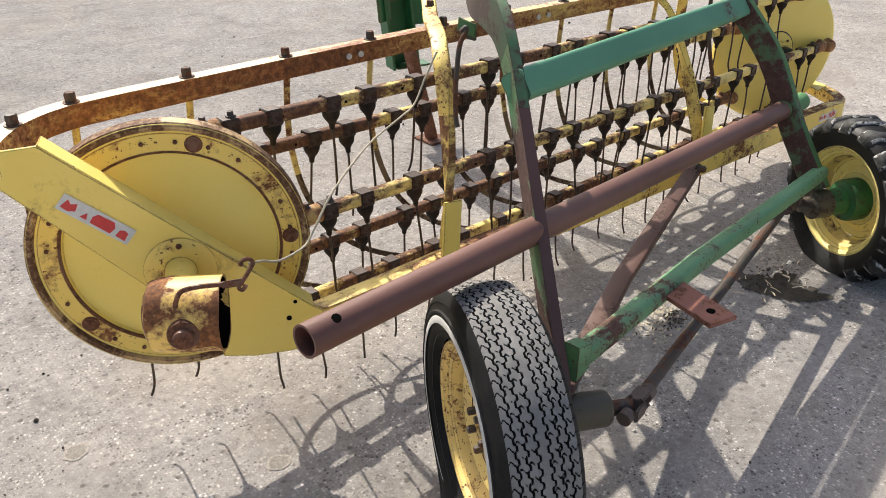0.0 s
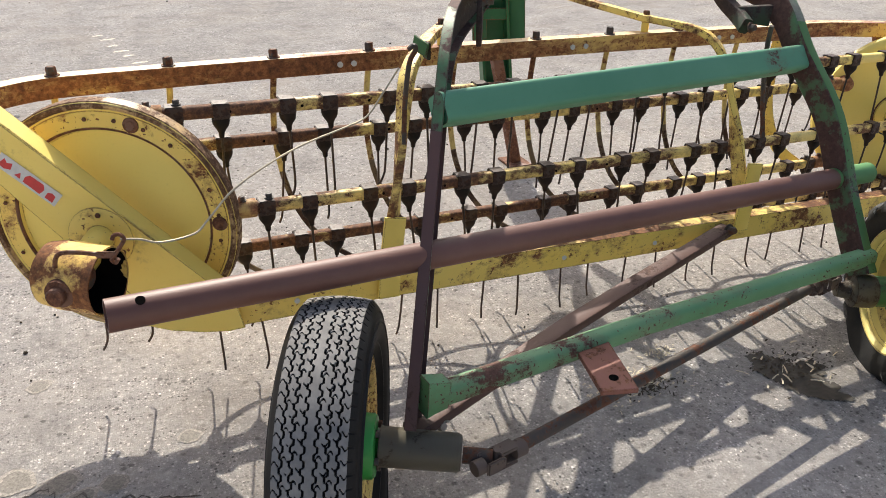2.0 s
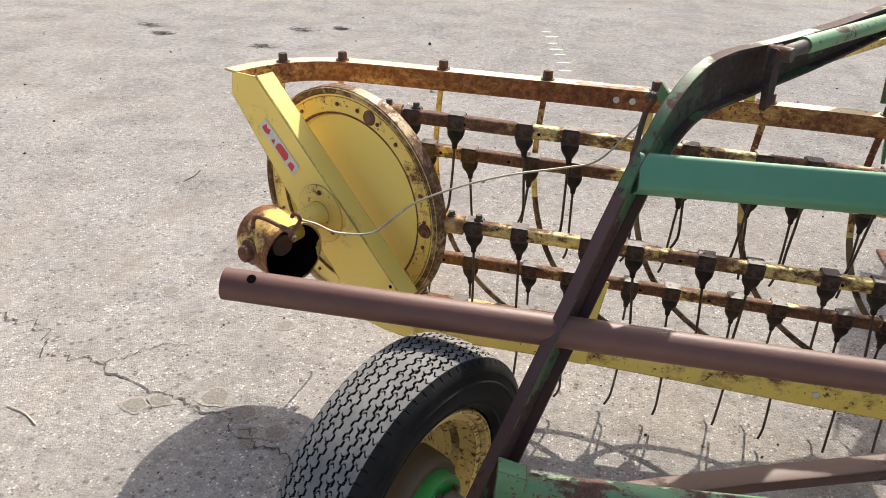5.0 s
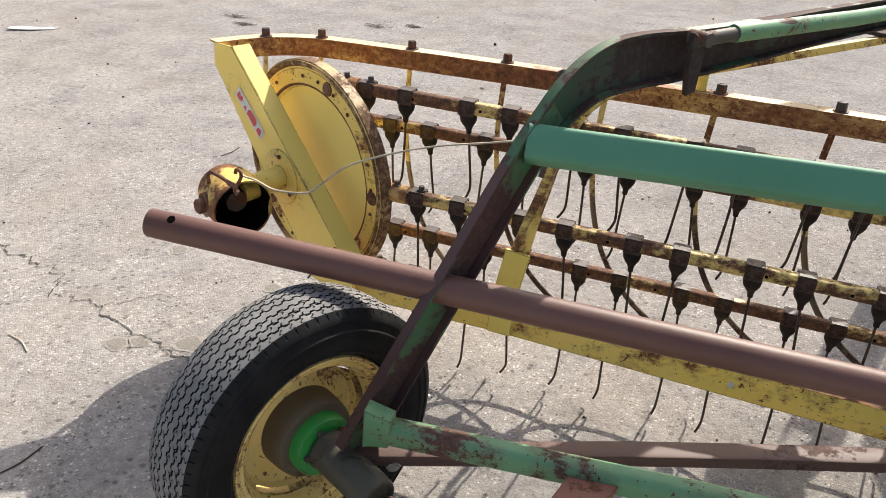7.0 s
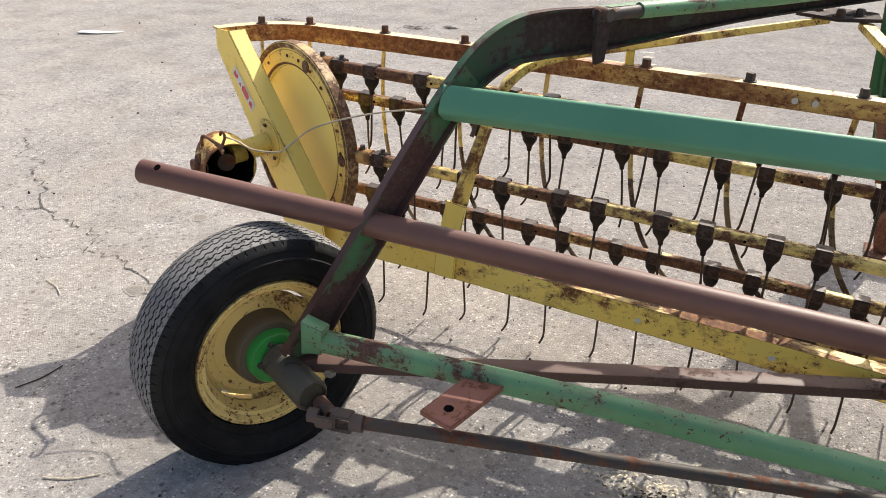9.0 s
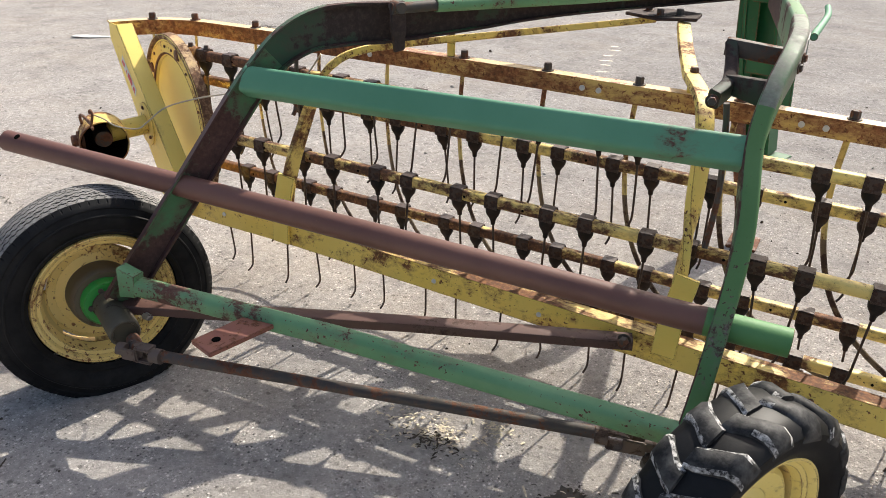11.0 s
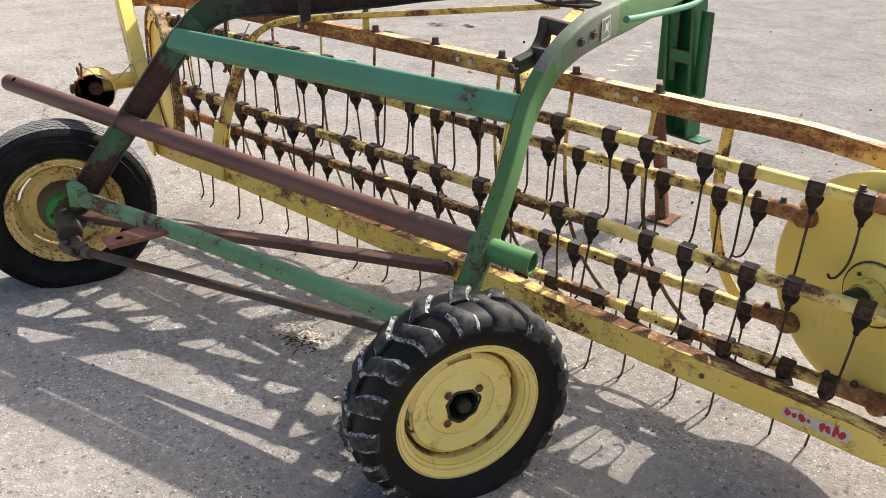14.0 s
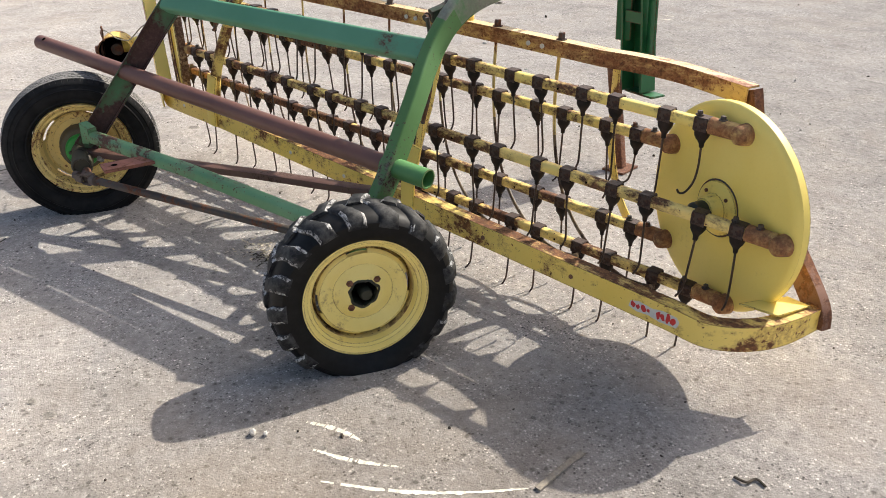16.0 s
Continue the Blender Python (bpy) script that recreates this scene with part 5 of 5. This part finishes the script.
for x, y, r, lift in ((2.560, 0.860, 0.075, 0), (2.600, 0.765, 0.085, 0.0004), (2.635, 0.670, 0.060, 0.0008), (2.690, 0.800, 0.045, 0.0012)):
    bm = bmesh.new()
    ring = []
    for q in range(64):
        g = 2 * math.pi * q / 64
        f = r * (0.95 + 0.6 * noise.noise((x * 9 + 1.6 * math.cos(g), y * 9 + 1.6 * math.sin(g), 3.0)) + 0.3 * noise.noise((6 * math.cos(g), 6 * math.sin(g), x * 7)))
        ring.append(bm.verts.new((x + f * 0.9 * math.cos(g), y + f * math.sin(g), 0.003 + lift)))
    bm.faces.new(ring)
    part("wet_patch", bm, M_WET, ground, "wet black oil patch on the concrete")
for k, (x, y) in enumerate(((0.577, 7.666), (0.653, 7.103), (0.672, 6.903), (0.728, 6.726), (0.766, 6.457), (0.804, 6.239), (0.870, 6.061), (0.917, 5.805), (0.956, 5.557))):
    smear((x, y), (x + 0.09 + 0.03 * (k % 2), y + 0.03), 0.004, 0.030, 40 + k)
for k, (x, y) in enumerate(((-1.359, 4.240), (-1.113, 3.980), (-1.482, 4.067), (-1.236, 4.405))):
    smear((x, y), (x + 0.34, y + 0.05 * (k % 3 - 1)), 0.02, 0.024, 60 + k)


def stone(bm, p, r, rnd):
    m = Matrix.Translation(p) @ Euler((rnd.uniform(0, 6), rnd.uniform(0, 6), rnd.uniform(0, 6))).to_matrix().to_4x4() @ Matrix.Diagonal((r * rnd.uniform(0.7, 1.3), r * rnd.uniform(0.7, 1.2), r * rnd.uniform(0.45, 0.8), 1))
    bmesh.ops.create_icosphere(bm, subdivisions=1, radius=1, matrix=m)


for name, count, size, mat, lab, seed in (("gravel", 420, 0.006, M_PEBBLE, "scattered pale gravel bits on the concrete", 1), ("dirt_crumbs", 260, 0.006, M_LEAF, "scattered dark dirt crumbs on the concrete", 2)):
    rnd = random.Random(seed)
    bm = bmesh.new()
    for k in range(count):
        r = size * rnd.uniform(0.35, 1.0) * (2.0 if rnd.random() < 0.06 else 1)
        if rnd.random() < 0.75:
            x, y = rnd.uniform(-3, 5), rnd.uniform(-0.6, 4.5)
        else:
            x, y = rnd.uniform(-7, 7), rnd.uniform(3, 9)
            r *= 1.8
        stone(bm, (x, y, r * 0.35), r, rnd)
    tagged(part(name, bm, mat, angle=30), lab, "gravel", "", "stuff")


def litter(name, centre, spread, count, length, mat, lab, seed, height=0.010):
    """A flat heap of straws or leaf scraps."""
    rnd = random.Random(seed)
    bm = bmesh.new()
    for k in range(count):
        x, y = rnd.gauss(0, 0.42) * spread[0], rnd.gauss(0, 0.42) * spread[1]
        near = math.exp(-(x / spread[0]) ** 2 - (y / spread[1]) ** 2)
        z = 0.003 + height * near * rnd.random()
        a = rnd.gauss(0.45, 0.7) if rnd.random() < 0.7 else rnd.uniform(0, 6.3)
        s = length * rnd.uniform(0.3, 1.0)
        d = Vector((math.cos(a), math.sin(a), rnd.uniform(-0.12, 0.12)))
        q = Vector((-d.y, d.x, rnd.uniform(-0.6, 0.6))).normalized() * rnd.uniform(0.0012, 0.004)
        c = Vector((centre[0] + x, centre[1] + y, z))
        mid = c + UP * 0.004 * rnd.random()
        v = [bm.verts.new(w) for w in (c - d * s / 2 - q, c - d * s / 2 + q, mid + q, mid - q, c + d * s / 2 + q * 0.6, c + d * s / 2 - q * 0.6)]
        bm.faces.new((v[0], v[1], v[2], v[3]))
        bm.faces.new((v[3], v[2], v[4], v[5]))
    return tagged(part(name, bm, mat), lab, "straw litter", "", "stuff")


litter("straw_litter", (2.085, 0.950), (0.20, 0.10), 170, 0.022, M_STRAW, "thin heap of pale dry straw on the concrete", 1)
litter("straw_litter", (2.271, 1.062), (0.09, 0.05), 40, 0.022, M_STRAW, "thin heap of pale dry straw on the concrete", 2)
litter("leaf_litter", (2.120, 0.915), (0.15, 0.05), 80, 0.024, M_LEAF, "dark rotten leaf scraps among straw", 3, 0.016)
litter("leaf_litter", (2.621, 0.837), (0.17, 0.11), 190, 0.018, M_LEAF, "dark damp leaf litter beside the wheel", 4, 0.008)
litter("straw_litter", (2.650, 0.837), (0.20, 0.13), 26, 0.045, M_STRAW, "pale straws on damp leaf litter", 5, 0.024)

for k, (x, y, w) in enumerate(((-1.36, 6.15, 0.16), (-1.43, 5.45, 0.13), (-2.41, 5.58, 0.12), (-2.67, 5.84, 0.14), (-1.08, 6.32, 0.08))):
    litter("leaf_litter", (x, y), (w, w * 0.45), 60, 0.07, M_LEAF, "small dark clump of dirt and leaves", 70 + k, 0.02)

bm = sweep(bmesh.new(), spline([(3.787, 0.622, 0.006), (3.790, 0.724, 0.010), (3.793, 0.827, 0.006)], 5), rounded(0.006, 0.02, 0.002, 1), (0, 0, 1), True)
tagged(part("wood_sliver", bm, plain("grey_wood", (0.22, 0.19, 0.15), 0.8, 0, 0.4, 90)), "split grey wood sliver lying on the concrete", "wood sliver")
tagged(part("twig", rod([(4.155, 1.029, 0.005), (4.191, 1.030, 0.008), (4.204, 1.062, 0.006), (4.235, 1.052, 0.005)], 0.004, 6, 4), M_LEAF), "short dark twig lying on the concrete", "twig")
for p, r in (((3.030, 0.230, 0.010), 0.018), ((3.061, 0.253, 0.008), 0.013)):
    bm = bmesh.new()
    stone(bm, p, r, random.Random(4))
    tagged(part("stone", bm, M_PEBBLE, angle=30), "small pale stone lying on the concrete", "stone")
bm = plate([(-0.16, -0.05), (0.02, -0.07), (0.20, -0.02), (0.24, 0.03), (0.05, 0.03), (-0.04, 0.06), (-0.14, 0.03)], 0.006, Matrix.Translation((-3.80, 4.50, 0.004)) @ Matrix.Rotation(0.6, 4, "Z") @ Matrix.Rotation(0.04, 4, "Y"))
tagged(part("paper_scrap", bm, M_DECAL), "torn whitish scrap lying on the concrete", "paper scrap")
for k, (x, y) in enumerate(((0.213, 0.575), (-0.229, 1.001), (-0.652, 2.816), (0.671, 0.301), (1.143, 0.160))):
    a = rng.uniform(0, 3)
    d = Vector((math.cos(a), math.sin(a), 0)) * rng.uniform(0.05, 0.1)
    c = Vector((x, y, 0.004))
    tagged(part("straw", rod([c - d, c + Vector((d.y, -d.x, 0)) * 0.15, c + d], 0.0022, 6, 4), M_STRAW if k % 2 else M_LEAF), "single dry straw lying on the concrete", "straw", "straws on the ground")
